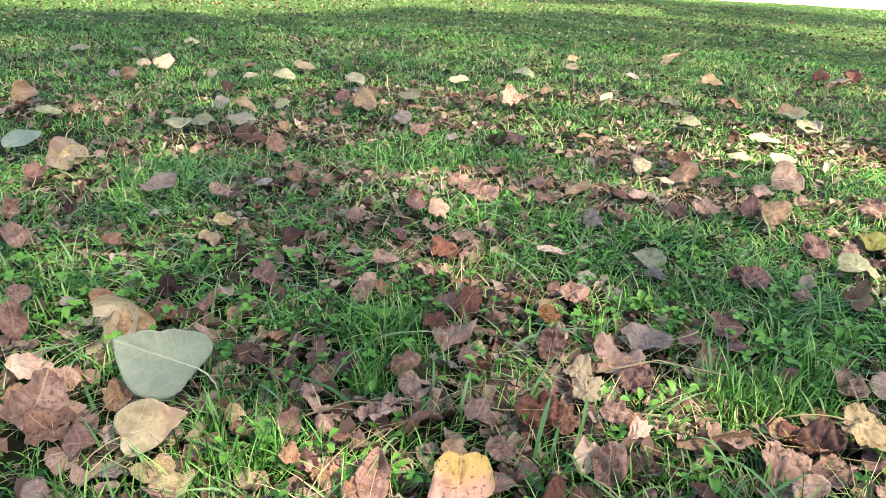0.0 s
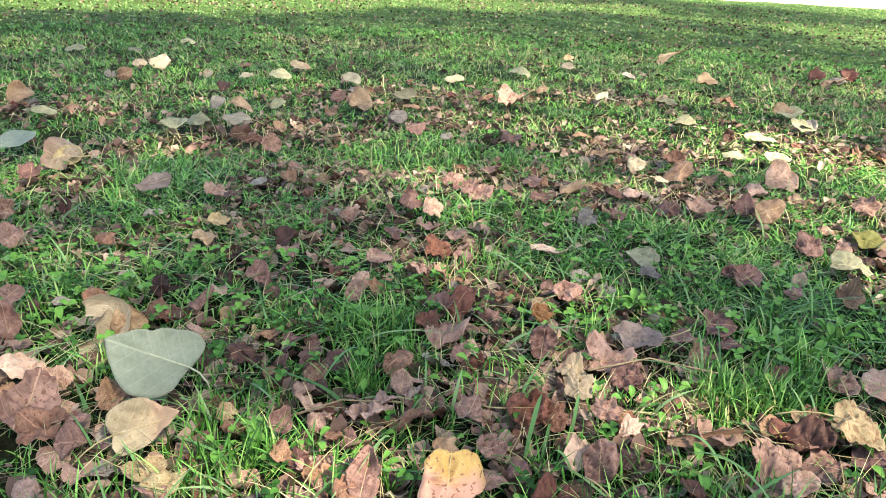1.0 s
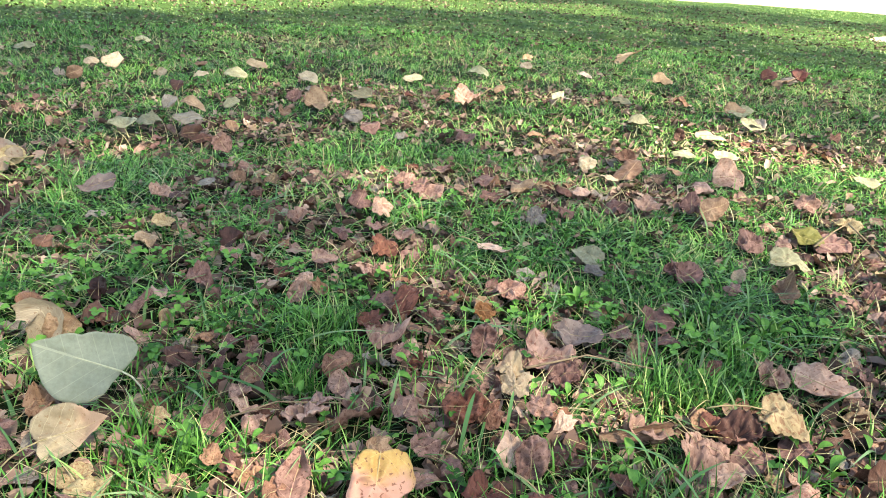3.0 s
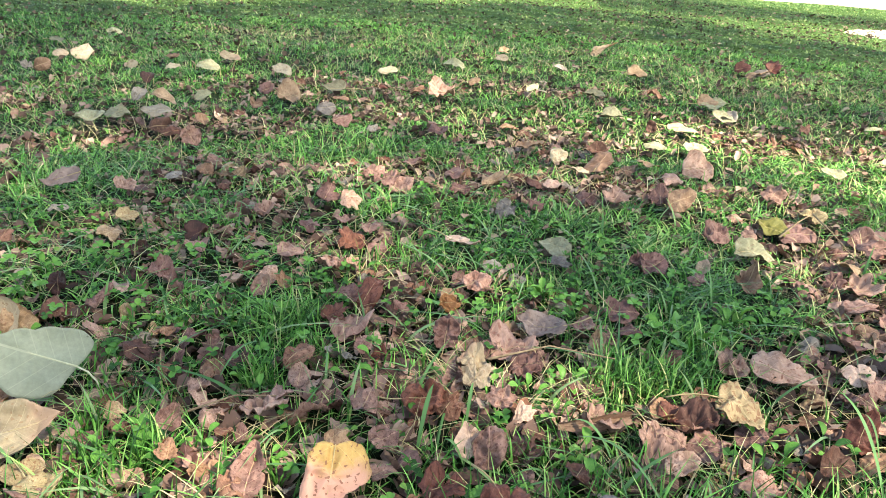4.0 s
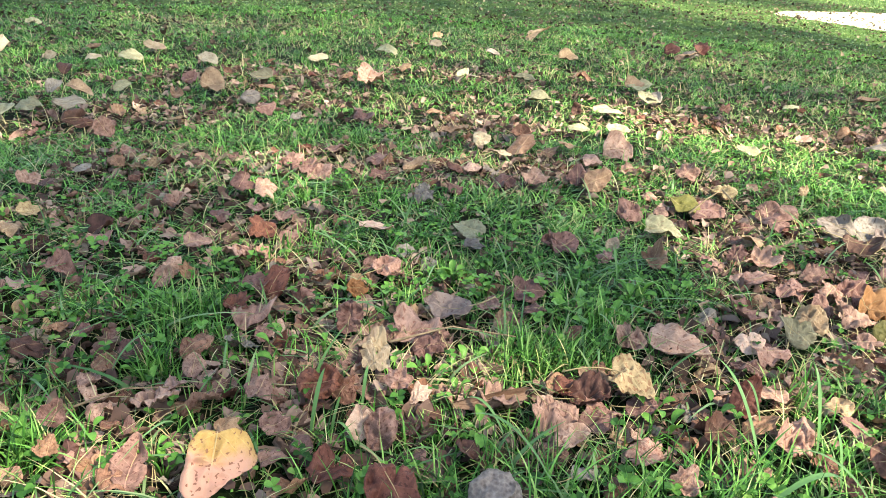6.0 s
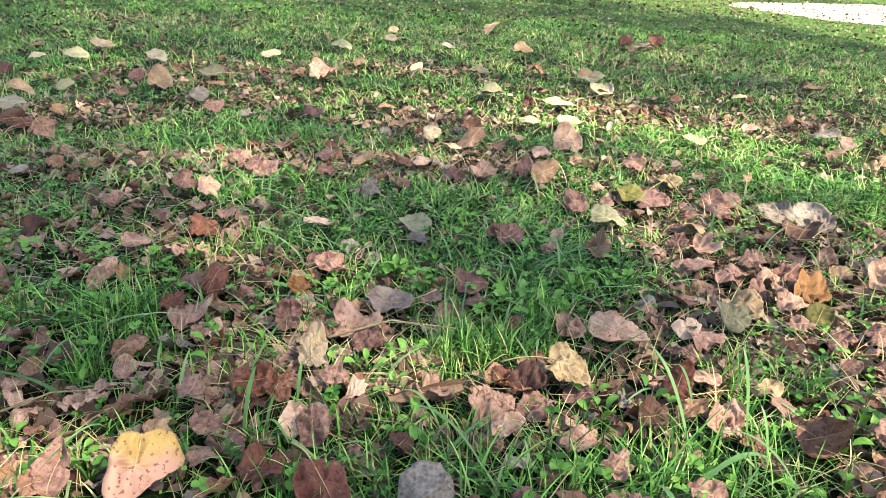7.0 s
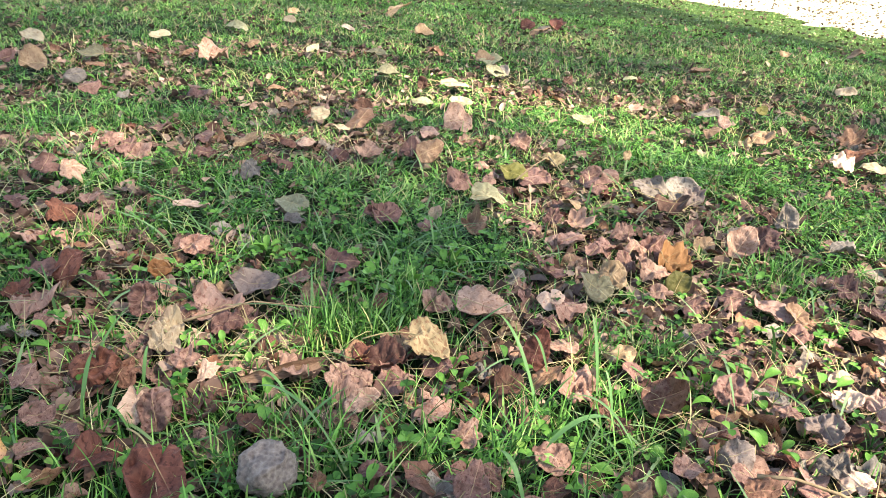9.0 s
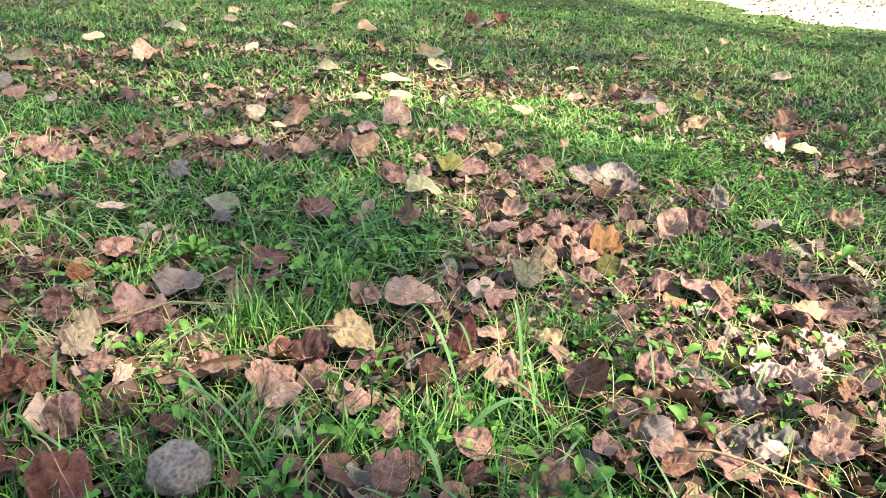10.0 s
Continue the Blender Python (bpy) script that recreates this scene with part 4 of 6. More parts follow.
fallen_leaf("egg", "tan", 1.089, 2.010, 0.034, 0.077, 10, 27, -29, 1.2, 0)
fallen_leaf("oval", "sage", 1.049, 1.843, 0.030, 0.072, -15, 25, -31, 0.8, 0)
fallen_leaf("oval", "ash", 1.560, 2.553, 0.031, 0.089, 5, 30, -32, 1.0, 0)
fallen_leaf("maple", "umber", 1.742, 2.782, 0.029, 0.097, 60, 25, -32, 1.2, 0)
fallen_leaf("maple", "cream", 0.481, 1.436, 0.032, 0.055, 50, 55, -19, 1.2, 0)
fallen_leaf("egg", "tan", 0.555, 1.388, 0.034, 0.085, 70, 30, -23, 1.0, 0)
fallen_leaf("oval", "brown", 0.589, 1.511, 0.024, 0.056, 10, 22, -22, 1.4, 0)
fallen_leaf("oval", "cream", 0.511, 1.386, 0.017, 0.049, -8, 12, -21, 0.8, 0)
fallen_leaf("oval", "sage", 0.737, 1.550, 0.025, 0.060, 170, 28, -26, 0.8, 0)
fallen_leaf("oval", "sage", 0.826, 1.534, 0.026, 0.067, 10, 30, -29, 0.8, 0)
fallen_leaf("maple", "tan", 0.606, 1.370, 0.024, 0.048, 30, 22, -25, 1.2, 0)
fallen_leaf("maple", "tan", 0.667, 1.419, 0.022, 0.056, 0, 13, -26, 1.0, 0)
fallen_leaf("egg", "tan", 0.621, 1.164, 0.038, 0.068, 40, 44, -30, 1.2, 0)
fallen_leaf("maple", "mauve", 0.602, 1.204, 0.030, 0.062, 100, 22, -28, 1.2, 0)
fallen_leaf("maple", "rosy", 0.764, 1.389, 0.026, 0.093, 10, 15, -30, 1.2, 0)
fallen_leaf("maple", "pink", 0.672, 1.307, 0.025, 0.065, 20, 13, -29, 1.2, 0)
fallen_leaf("maple", "mauve", 0.819, 1.205, 0.036, 0.056, 70, 51, -36, 1.2, 0)
fallen_leaf("maple", "tan", 0.444, 1.539, 0.022, 0.066, 5, 9, -17, 1.0, 0)
fallen_leaf("maple", "brown", 0.426, 1.675, 0.026, 0.065, 20, 16, -15, 1.2, 0)
fallen_leaf("maple", "russet", 0.453, 1.759, 0.026, 0.061, 110, 20, -15, 1.2, 0)
fallen_leaf("maple", "rosy", 0.121, 1.278, 0.027, 0.072, 170, 7, -5, 1.2, 0)
fallen_leaf("maple", "mauve", 0.099, 1.320, 0.025, 0.052, 30, 11, -4, 1.0, 0)
fallen_leaf("maple", "rosy", 0.143, 1.245, 0.023, 0.060, 0, 2, -7, 1.0, 0)
fallen_leaf("maple", "tan", 0.319, 1.312, 0.016, 0.075, 0, 2, -14, 1.0, 0)
fallen_leaf("maple", "brown", 0.399, 1.294, 0.019, 0.074, 10, 7, -18, 1.2, 0)
fallen_leaf("maple", "pink", 0.426, 1.279, 0.019, 0.051, 150, 11, -19, 1.0, 0)
fallen_leaf("maple", "mauve", 0.471, 1.212, 0.018, 0.071, 20, 12, -22, 1.2, 0)
fallen_leaf("maple", "mauve", 0.526, 1.213, 0.025, 0.062, 80, 21, -25, 1.2, 0)
fallen_leaf("maple", "ash", 0.315, 1.165, 0.017, 0.057, 0, 4, -16, 1.0, 0)
fallen_leaf("maple", "mauve", 0.372, 1.195, 0.017, 0.048, 10, 7, -18, 1.0, 0)
fallen_leaf("maple", "mauve", 0.638, 1.054, 0.022, 0.064, 40, 19, -33, 1.2, 0)
fallen_leaf("oval", "olive", 0.757, 1.089, 0.019, 0.074, 5, 2, -37, 1.2, 0)
fallen_leaf("maple", "mauve", 0.690, 1.056, 0.018, 0.037, 0, 19, -35, 1.0, 0)
fallen_leaf("maple", "mauve", 0.244, 1.707, 0.025, 0.066, 0, 13, -8, 1.0, 0)
fallen_leaf("maple", "mauve", 0.255, 1.639, 0.022, 0.065, 40, 14, -9, 1.0, 0)
fallen_leaf("maple", "ash", 0.106, 1.633, 0.026, 0.041, 60, 24, -4, 1.0, 0)
fallen_leaf("maple", "rosy", 0.256, 1.347, 0.019, 0.060, 10, 7, -11, 1.0, 0)
fallen_leaf("maple", "tan", 0.198, 1.280, 0.023, 0.053, 160, 8, -9, 1.0, 0)
fallen_leaf("maple", "mauve", 0.252, 1.238, 0.023, 0.055, 0, 3, -12, 1.0, 0)
fallen_leaf("maple", "mauve", 0.181, 1.398, 0.023, 0.055, 20, 11, -8, 1.0, 0)
fallen_leaf("maple", "tan", 1.099, 3.011, 0.033, 0.157, 0, 11, -20, 1.0, 0)
fallen_leaf("maple", "rosy", 0.332, 0.584, 0.018, 0.033, 70, 31, -10, 1.0, 0)
fallen_leaf("maple", "brown", 0.365, 0.618, 0.014, 0.041, 10, 6, -12, 1.6, 0)
fallen_leaf("maple", "rosy", 0.348, 0.543, 0.016, 0.043, 30, 6, -12, 1.0, 0)
fallen_leaf("maple", "rosy", 0.410, 0.513, 0.012, 0.050, 20, 5, -20, 1.0, 0)
fallen_leaf("maple", "umber", 0.248, 0.530, 0.021, 0.032, 50, 18, -1, 1.0, 0)
fallen_leaf("maple", "brown", 0.290, 0.452, 0.019, 0.022, 80, 34, -7, 1.0, 0)
fallen_leaf("maple", "ash", 0.346, 0.500, 0.011, 0.037, 30, 0, -13, 1.0, 0)
fallen_leaf("maple", "brown", 0.367, 0.479, 0.011, 0.030, 100, -2, -16, 1.0, 0)
fallen_leaf("maple", "rosy", 0.339, 0.455, 0.014, 0.036, 10, 0, -14, 1.0, 0)
fallen_leaf("maple", "brown", 0.370, 0.439, 0.014, 0.040, 150, -2, -18, 1.0, 0)
fallen_leaf("maple", "rosy", 0.405, 0.413, 0.023, 0.036, 80, 34, -24, 0.8, 0)
fallen_leaf("maple", "russet", 0.535, 0.564, 0.027, 0.051, 80, 45, -29, 1.0, 0)
fallen_leaf("maple", "mauve", 0.575, 0.576, 0.017, 0.040, 20, 5, -32, 1.0, 0)
fallen_leaf("oval", "mauve", 0.576, 0.624, 0.017, 0.040, -30, 14, -30, 1.0, 0)
fallen_leaf("maple", "rosy", 0.554, 0.511, 0.019, 0.054, -40, 11, -34, 1.2, 0)
fallen_leaf("maple", "brown", 0.534, 0.533, 0.018, 0.038, 30, 8, -31, 1.0, 0)
fallen_leaf("maple", "umber", 0.490, 0.532, 0.016, 0.039, 20, 12, -27, 1.4, 0)
fallen_leaf("egg", "brown", 0.619, 0.462, 0.029, 0.053, 30, 44, -42, 1.8, 0)
fallen_leaf("maple", "tan", 0.630, 0.546, 0.019, 0.036, 20, 12, -37, 1.2, 0)
fallen_leaf("maple", "rosy", 0.623, 0.518, 0.018, 0.038, 0, 0, -39, 1.0, 0)
fallen_leaf("maple", "brown", 0.559, 0.475, 0.017, 0.029, 160, 12, -36, 1.0, 0)
fallen_leaf("maple", "umber", 0.568, 0.451, 0.015, 0.028, 10, 1, -39, 1.0, 0)
fallen_leaf("oval", "mauve", 0.482, 0.429, 0.016, 0.048, 172, 14, -32, 0.6, 0)
fallen_leaf("maple", "tan", 0.492, 0.477, 0.013, 0.035, 30, -1, -30, 1.0, 0)
fallen_leaf("maple", "rosy", 0.422, 0.472, 0.017, 0.034, 60, 29, -23, 1.0, 0)
fallen_leaf("maple", "mauve", 0.421, 0.417, 0.021, 0.031, 95, 35, -26, 1.0, 0)
fallen_leaf("maple", "sage", 0.672, 0.675, 0.024, 0.056, 150, 29, -34, 0.8, 0)
fallen_leaf("maple", "tan", 0.713, 0.701, 0.022, 0.050, 60, 23, -35, 1.0, 0)
fallen_leaf("maple", "mauve", 0.635, 0.730, 0.024, 0.058, 40, 15, -30, 1.2, 0)
fallen_leaf("maple", "pink", 0.606, 0.665, 0.022, 0.047, 100, 16, -30, 1.0, 0)
fallen_leaf("maple", "rosy", 0.617, 0.645, 0.020, 0.047, 20, 11, -32, 1.0, 0)
fallen_leaf("maple", "mauve", 0.776, 0.709, 0.021, 0.060, 30, 17, -38, 1.2, 0)
fallen_leaf("maple", "rosy", 0.756, 0.739, 0.017, 0.047, 120, 15, -36, 1.0, 0)
fallen_leaf("maple", "orange", 0.828, 0.729, 0.016, 0.062, 0, 1, -40, 1.0, 0)
fallen_leaf("egg", "olive", 0.789, 0.666, 0.023, 0.046, 80, 18, -41, 1.2, 0)
fallen_leaf("maple", "mauve", 0.750, 0.652, 0.019, 0.038, 20, 11, -40, 1.0, 0)
fallen_leaf("maple", "tan", 0.527, 0.371, 0.022, 0.031, 50, 30, -41, 1.0, 0)
fallen_leaf("maple", "rosy", 0.583, 0.381, 0.025, 0.033, 70, 29, -45, 1.0, 0)
fallen_leaf("maple", "brown", 0.472, 0.398, 0.013, 0.030, 20, -4, -33, 1.0, 0)
fallen_leaf("maple", "pink", 0.859, 0.580, 0.025, 0.070, -15, 10, -49, 1.2, 0)
fallen_leaf("maple", "tan", 0.875, 0.560, 0.026, 0.036, 60, 31, -50, 1.2, 0)
fallen_leaf("maple", "rosy", 0.849, 0.531, 0.021, 0.044, 10, 6, -51, 1.0, 0)
fallen_leaf("maple", "mauve", 0.918, 0.504, 0.019, 0.039, 20, 11, -55, 1.0, 0)
fallen_leaf("maple", "tan", 0.947, 0.496, 0.025, 0.046, 70, 23, -57, 1.0, 0)
fallen_leaf("maple", "mauve", 0.986, 0.487, 0.019, 0.061, 5, 6, -59, 1.0, 0)
fallen_leaf("maple", "mauve", 0.986, 0.541, 0.022, 0.056, 140, 10, -56, 1.0, 0)
fallen_leaf("oval", "rosy", 1.062, 0.545, 0.021, 0.059, 0, 5, -58, 1.0, 0)
fallen_leaf("maple", "mauve", 1.009, 0.609, 0.018, 0.050, 5, 0, -53, 1.0, 0)
fallen_leaf("maple", "pink", 0.902, 0.427, 0.030, 0.041, 50, 30, -59, 1.0, 0)
fallen_leaf("maple", "pink", 0.861, 0.420, 0.030, 0.036, 120, 19, -58, 1.0, 0)
fallen_leaf("maple", "pink", 0.807, 0.388, 0.036, 0.047, 60, 36, -58, 0.9, 0)
fallen_leaf("maple", "pink", 0.789, 0.410, 0.033, 0.038, 80, 31, -56, 1.2, 0)
fallen_leaf("maple", "lilac", 0.727, 0.378, 0.035, 0.048, -50, 29, -55, 1.2, 0)
fallen_leaf("maple", "rosy", 0.721, 0.413, 0.028, 0.040, -30, 13, -52, 1.0, 0)
fallen_leaf("maple", "rosy", 0.681, 0.448, 0.032, 0.045, 100, 46, -47, 1.0, 0)
fallen_leaf("maple", "lilac", 0.635, 0.381, 0.026, 0.039, 40, 25, -49, 1.8, 0)
fallen_leaf("maple", "rosy", 0.628, 0.362, 0.021, 0.032, 10, 0, -50, 1.2, 0)
fallen_leaf("maple", "russet", 0.676, 0.367, 0.023, 0.027, 0, -3, -53, 1.0, 0)
fallen_leaf("maple", "ash", 0.703, 0.344, 0.031, 0.030, 80, 31, -56, 1.0, 0)
fallen_leaf("maple", "rosy", 0.764, 0.310, 0.030, 0.052, 20, 14, -62, 1.0, 0)
fallen_leaf("maple", "pink", 0.705, 0.324, 0.030, 0.037, 150, 21, -58, 1.0, 0)
fallen_leaf("maple", "rosy", 0.669, 0.323, 0.023, 0.048, 10, -4, -56, 1.0, 0)
fallen_leaf("maple", "brown", 0.593, 0.367, 0.023, 0.029, 60, 19, -47, 1.0, 0)
fallen_leaf("maple", "brown", 0.834, 0.355, 0.039, 0.030, 90, 49, -62, 1.0, 0)
fallen_leaf("maple", "mauve", 0.768, 0.608, 0.023, 0.045, 10, 17, -43, 1.0, 0)
fallen_leaf("maple", "rosy", 0.735, 0.557, 0.026, 0.027, 50, 40, -44, 1.0, 0)
fallen_leaf("maple", "mauve", 0.830, 0.616, 0.021, 0.047, 0, 4, -45, 1.0, 0)
fallen_leaf("maple", "mauve", 0.787, 0.356, 0.033, 0.032, 30, 13, -60, 1.0, 0)
fallen_leaf("maple", "brown", 0.626, 0.346, 0.021, 0.032, 20, 3, -51, 1.0, 0)
fallen_leaf("egg", "ochre", 0.855, 1.131, 0.024, 0.053, 30, 20, -29, 1.0, 0)
fallen_leaf("maple", "rosy", 0.790, 1.069, 0.016, 0.079, 10, 6, -28, 1.2, 0)
fallen_leaf("maple", "tan", 0.788, 0.941, 0.020, 0.054, 10, 9, -31, 1.2, 0)
fallen_leaf("maple", "mauve", 0.718, 0.877, 0.026, 0.041, 70, 56, -30, 1.2, 0)
fallen_leaf("maple", "rosy", 0.756, 0.873, 0.017, 0.068, -10, 6, -32, 1.0, 0)
fallen_leaf("maple", "rosy", 0.715, 0.815, 0.019, 0.054, 20, 14, -31, 1.0, 0)
fallen_leaf("maple", "mauve", 0.888, 1.051, 0.018, 0.056, 40, 25, -32, 1.2, 0)
fallen_leaf("maple", "rosy", 0.743, 0.785, 0.018, 0.055, 60, 16, -34, 1.0, 0)
fallen_leaf("maple", "russet", 1.529, 2.634, 0.038, 0.083, 20, 31, -26, 1.2, 0)
fallen_leaf("oval", "tan", 1.551, 2.551, 0.031, 0.097, 0, 25, -27, 1.0, 0)
fallen_leaf("maple", "russet", 1.667, 2.656, 0.038, 0.089, 70, 37, -28, 1.2, 0)
fallen_leaf("oval", "sage", 1.109, 2.003, 0.030, 0.093, 10, 15, -24, 1.0, 0)
fallen_leaf("maple", "ash", 1.066, 1.853, 0.028, 0.079, 160, 15, -24, 1.0, 0)
fallen_leaf("egg", "brown", 1.215, 1.728, 0.031, 0.048, 60, 55, -30, 1.2, 0)
fallen_leaf("oval", "sage", 1.065, 1.383, 0.023, 0.056, -5, 10, -31, 0.8, 0)
fallen_leaf("maple", "ash", 0.958, 0.970, 0.026, 0.071, 150, 31, -37, 1.2, 0)
fallen_leaf("maple", "ash", 1.008, 0.949, 0.022, 0.070, 20, 21, -40, 1.2, 0)
fallen_leaf("maple", "lilac", 1.014, 0.929, 0.019, 0.055, 100, 15, -41, 1.0, 0)
fallen_leaf("maple", "umber", 0.962, 0.908, 0.019, 0.074, 0, 5, -39, 1.2, 0)
fallen_leaf("maple", "rosy", 0.764, 0.789, 0.018, 0.058, 20, 16, -35, 1.0, 0)
fallen_leaf("maple", "rosy", 0.797, 0.774, 0.018, 0.058, 140, 15, -37, 1.0, 0)
fallen_leaf("maple", "rosy", 0.828, 0.772, 0.021, 0.046, 60, 22, -39, 1.0, 0)
fallen_leaf("maple", "mauve", 0.808, 0.821, 0.018, 0.045, 10, 15, -36, 1.0, 0)
fallen_leaf("maple", "umber", 1.077, 0.828, 0.027, 0.052, 10, 36, -46, 1.2, 0)
fallen_leaf("maple", "rosy", 0.944, 0.733, 0.031, 0.057, 70, 41, -45, 1.2, 0)
fallen_leaf("maple", "mauve", 0.995, 0.745, 0.029, 0.056, 30, 32, -47, 1.2, 0)
fallen_leaf("maple", "ash", 1.090, 0.800, 0.029, 0.056, 110, 34, -48, 1.2, 0)
fallen_leaf("maple", "ash", 1.108, 0.693, 0.024, 0.060, 20, 20, -53, 1.2, 0)
fallen_leaf("maple", "tan", 1.248, 0.690, 0.025, 0.070, 30, 24, -57, 1.2, 0)
fallen_leaf("oval", "brown", 1.504, 0.871, 0.029, 0.064, 10, 27, -56, 1.0, 0)
fallen_leaf("maple", "brown", 1.602, 1.136, 0.035, 0.080, 60, 33, -51, 1.2, 0)
fallen_leaf("oval", "tan", 1.704, 1.235, 0.029, 0.041, 30, 34, -50, 1.0, 0)
fallen_leaf("maple", "russet", 1.550, 1.071, 0.028, 0.081, 10, 17, -51, 1.2, 0)
fallen_leaf("maple", "pink", 1.460, 1.032, 0.026, 0.064, -20, 15, -50, 1.0, 0)
fallen_leaf("oval", "parchment", 1.510, 0.990, 0.022, 0.074, -5, 13, -53, 1.0, 0)
fallen_leaf("oval", "ash", 1.419, 1.390, 0.025, 0.081, 5, 15, -41, 1.0, 0)
fallen_leaf("oval", "pink", 1.401, 1.315, 0.027, 0.043, -50, 37, -42, 1.0, 0)
fallen_leaf("maple", "tan", 1.310, 1.253, 0.028, 0.063, 20, 19, -41, 1.4, 0)
fallen_leaf("maple", "tan", 1.407, 1.198, 0.028, 0.068, 10, 11, -45, 1.2, 0)
fallen_leaf("egg", "brown", 1.427, 1.525, 0.022, 0.064, 20, 34, -38, 1.4, 0)
fallen_leaf("maple", "rosy", 1.253, 1.456, 0.028, 0.045, 60, 47, -35, 1.2, 0)
fallen_leaf("oval", "tan", 1.759, 1.859, 0.028, 0.086, 0, 17, -39, 1.0, 0)
fallen_leaf("oval", "sage", 1.454, 1.783, 0.023, 0.046, 0, 23, -34, 0.8, 0)
fallen_leaf("maple", "cream", 2.052, 1.565, 0.031, 0.072, 20, 18, -49, 1.0, 0)
fallen_leaf("oval", "tan", 2.788, 2.182, 0.026, 0.077, 0, 27, -49, 1.0, 0)
fallen_leaf("egg", "olive", 1.573, 1.385, 0.034, 0.049, 80, 30, -44, 1.0, 0)
fallen_leaf("oval", "tan", 2.347, 2.107, 0.037, 0.060, 0, 26, -45, 1.0, 0)
fallen_leaf("oval", "tan", 1.015, 1.131, 0.026, 0.030, 85, 62, -35, 0.8, 0)
fallen_leaf("maple", "mauve", 0.859, 0.985, 0.027, 0.053, 30, 38, -33, 1.2, 0)
fallen_leaf("maple", "mauve", 0.932, 1.055, 0.016, 0.050, 120, 18, -34, 1.0, 0)
fallen_leaf("maple", "mauve", 0.481, 0.938, 0.022, 0.066, 40, 16, -15, 1.2, 0)
fallen_leaf("maple", "rosy", 0.525, 0.891, 0.021, 0.030, 40, 37, -18, 1.0, 0)
fallen_leaf("maple", "rosy", 0.606, 0.900, 0.019, 0.041, 20, 28, -23, 1.2, 0)
fallen_leaf("maple", "russet", 0.131, 0.522, 0.021, 0.050, 20, -3, 4, 1.0, 0)
fallen_leaf("egg", "russet", 0.178, 0.480, 0.030, 0.064, -60, 30, -10, 0.9, 0)
fallen_leaf("maple", "brown", 0.096, 0.504, 0.021, 0.045, 10, -4, 8, 1.0, 0)
fallen_leaf("maple", "mauve", 0.174, 0.555, 0.030, 0.049, 85, 39, -1, 1.0, 0)


# ---- grass and other stuff ----
def wedge(count, near, far, power=1.0):
    """Scattered places in the fan of lawn in front of the walk, from near to far."""
    r = (near ** 2 + (far ** 2 - near ** 2) * rng.random(count) ** power) ** 0.5
    a = np.radians(rng.uniform(-72, 36, count))
    return 0.10 - r * np.sin(a), -0.02 + r * np.cos(a)


def blades(x, y, length, width, lean, segments=3):
    """Corner and triangle arrays of bent, pointed blades standing at those places."""
    n = len(x)
    z = relief(x, y) - 0.003
    turn = rng.uniform(0, 2 * np.pi, n)
    face = turn + np.pi / 2 + rng.normal(0, 0.5, n)
    bend = lean * rng.uniform(0.3, 1.5, n)
    per = 2 * segments + 1
    verts = np.zeros((n, per, 3))
    for k in range(segments + 1):
        s = k / segments
        out = length * (0.25 * bend * s + 0.75 * bend * s * s)
        up = length * s * np.clip(1 - 0.42 * bend * s, 0.12, 1)
        cx, cy, cz = x + out * np.cos(turn), y + out * np.sin(turn), z + up
        if k == segments:
            verts[:, 2 * k] = np.stack([cx, cy, cz], 1)
        else:
            w = 0.5 * width * (1 - 0.75 * s ** 1.6)
            verts[:, 2 * k] = np.stack([cx - w * np.cos(face), cy - w * np.sin(face), cz], 1)
            verts[:, 2 * k + 1] = np.stack([cx + w * np.cos(face), cy + w * np.sin(face), cz], 1)
    pattern = []
    for k in range(segments - 1):
        b = 2 * k
        pattern += [(b, b + 1, b + 3), (b, b + 3, b + 2)]
    pattern.append((2 * segments - 2, 2 * segments - 1, 2 * segments))
    tris = (np.array(pattern)[None] + (np.arange(n) * per)[:, None, None]).reshape(-1, 3)
    return verts.reshape(-1, 3), tris


def keep(x, y, chance):
    ok = rng.random(len(x)) < chance
    return x[ok], y[ok]


def grass_layer(name, label, count, near, far, length, width, lean, segments, material, floor_chance):
    x, y = wedge(count, near, far)
    lit = litter_level(x, y)
    tuft = vnoise(x, y, 0.024 + 0.008 * near, 18)
    clump = np.clip((0.5 * vnoise(x, y, 0.07, 8) + 0.6 * tuft) * 2.3 - 0.72, 0, 1)
    x, y = keep(x, y, np.clip((1 - 0.55 * lit) * (floor_chance + (1 - floor_chance) * clump), 0.04, 1) * (1 - 0.97 * on_path(x, y)) * free(x, y, 0.22))
    lush = np.clip(field(LUSH, x, y), 0, 1)
    tall = rng.uniform(*length, len(x)) * (0.55 + 0.45 * lush + 0.4 * vnoise(x, y, 0.11, 9) + 0.45 * vnoise(x, y, 0.024 + 0.008 * near, 18)) * (1 - 0.3 * litter_level(x, y))
    wide = rng.uniform(*width, len(x))
    verts, tris = blades(x, y, tall, wide, lean, segments)
    ob = new(name, bulk_mesh(name, verts, tris, material))
    return tagged(ob, label, "grass", kind="stuff")


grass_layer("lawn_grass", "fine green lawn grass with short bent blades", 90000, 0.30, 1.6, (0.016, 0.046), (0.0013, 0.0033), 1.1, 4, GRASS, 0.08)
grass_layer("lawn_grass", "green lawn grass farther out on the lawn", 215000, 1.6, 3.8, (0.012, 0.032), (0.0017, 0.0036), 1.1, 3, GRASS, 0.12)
grass_layer("lawn_grass", "distant lawn grass running into the sun", 240000, 3.8, 11.0, (0.012, 0.026), (0.0040, 0.0075), 1.4, 2, FAR_GRASS, 0.42)


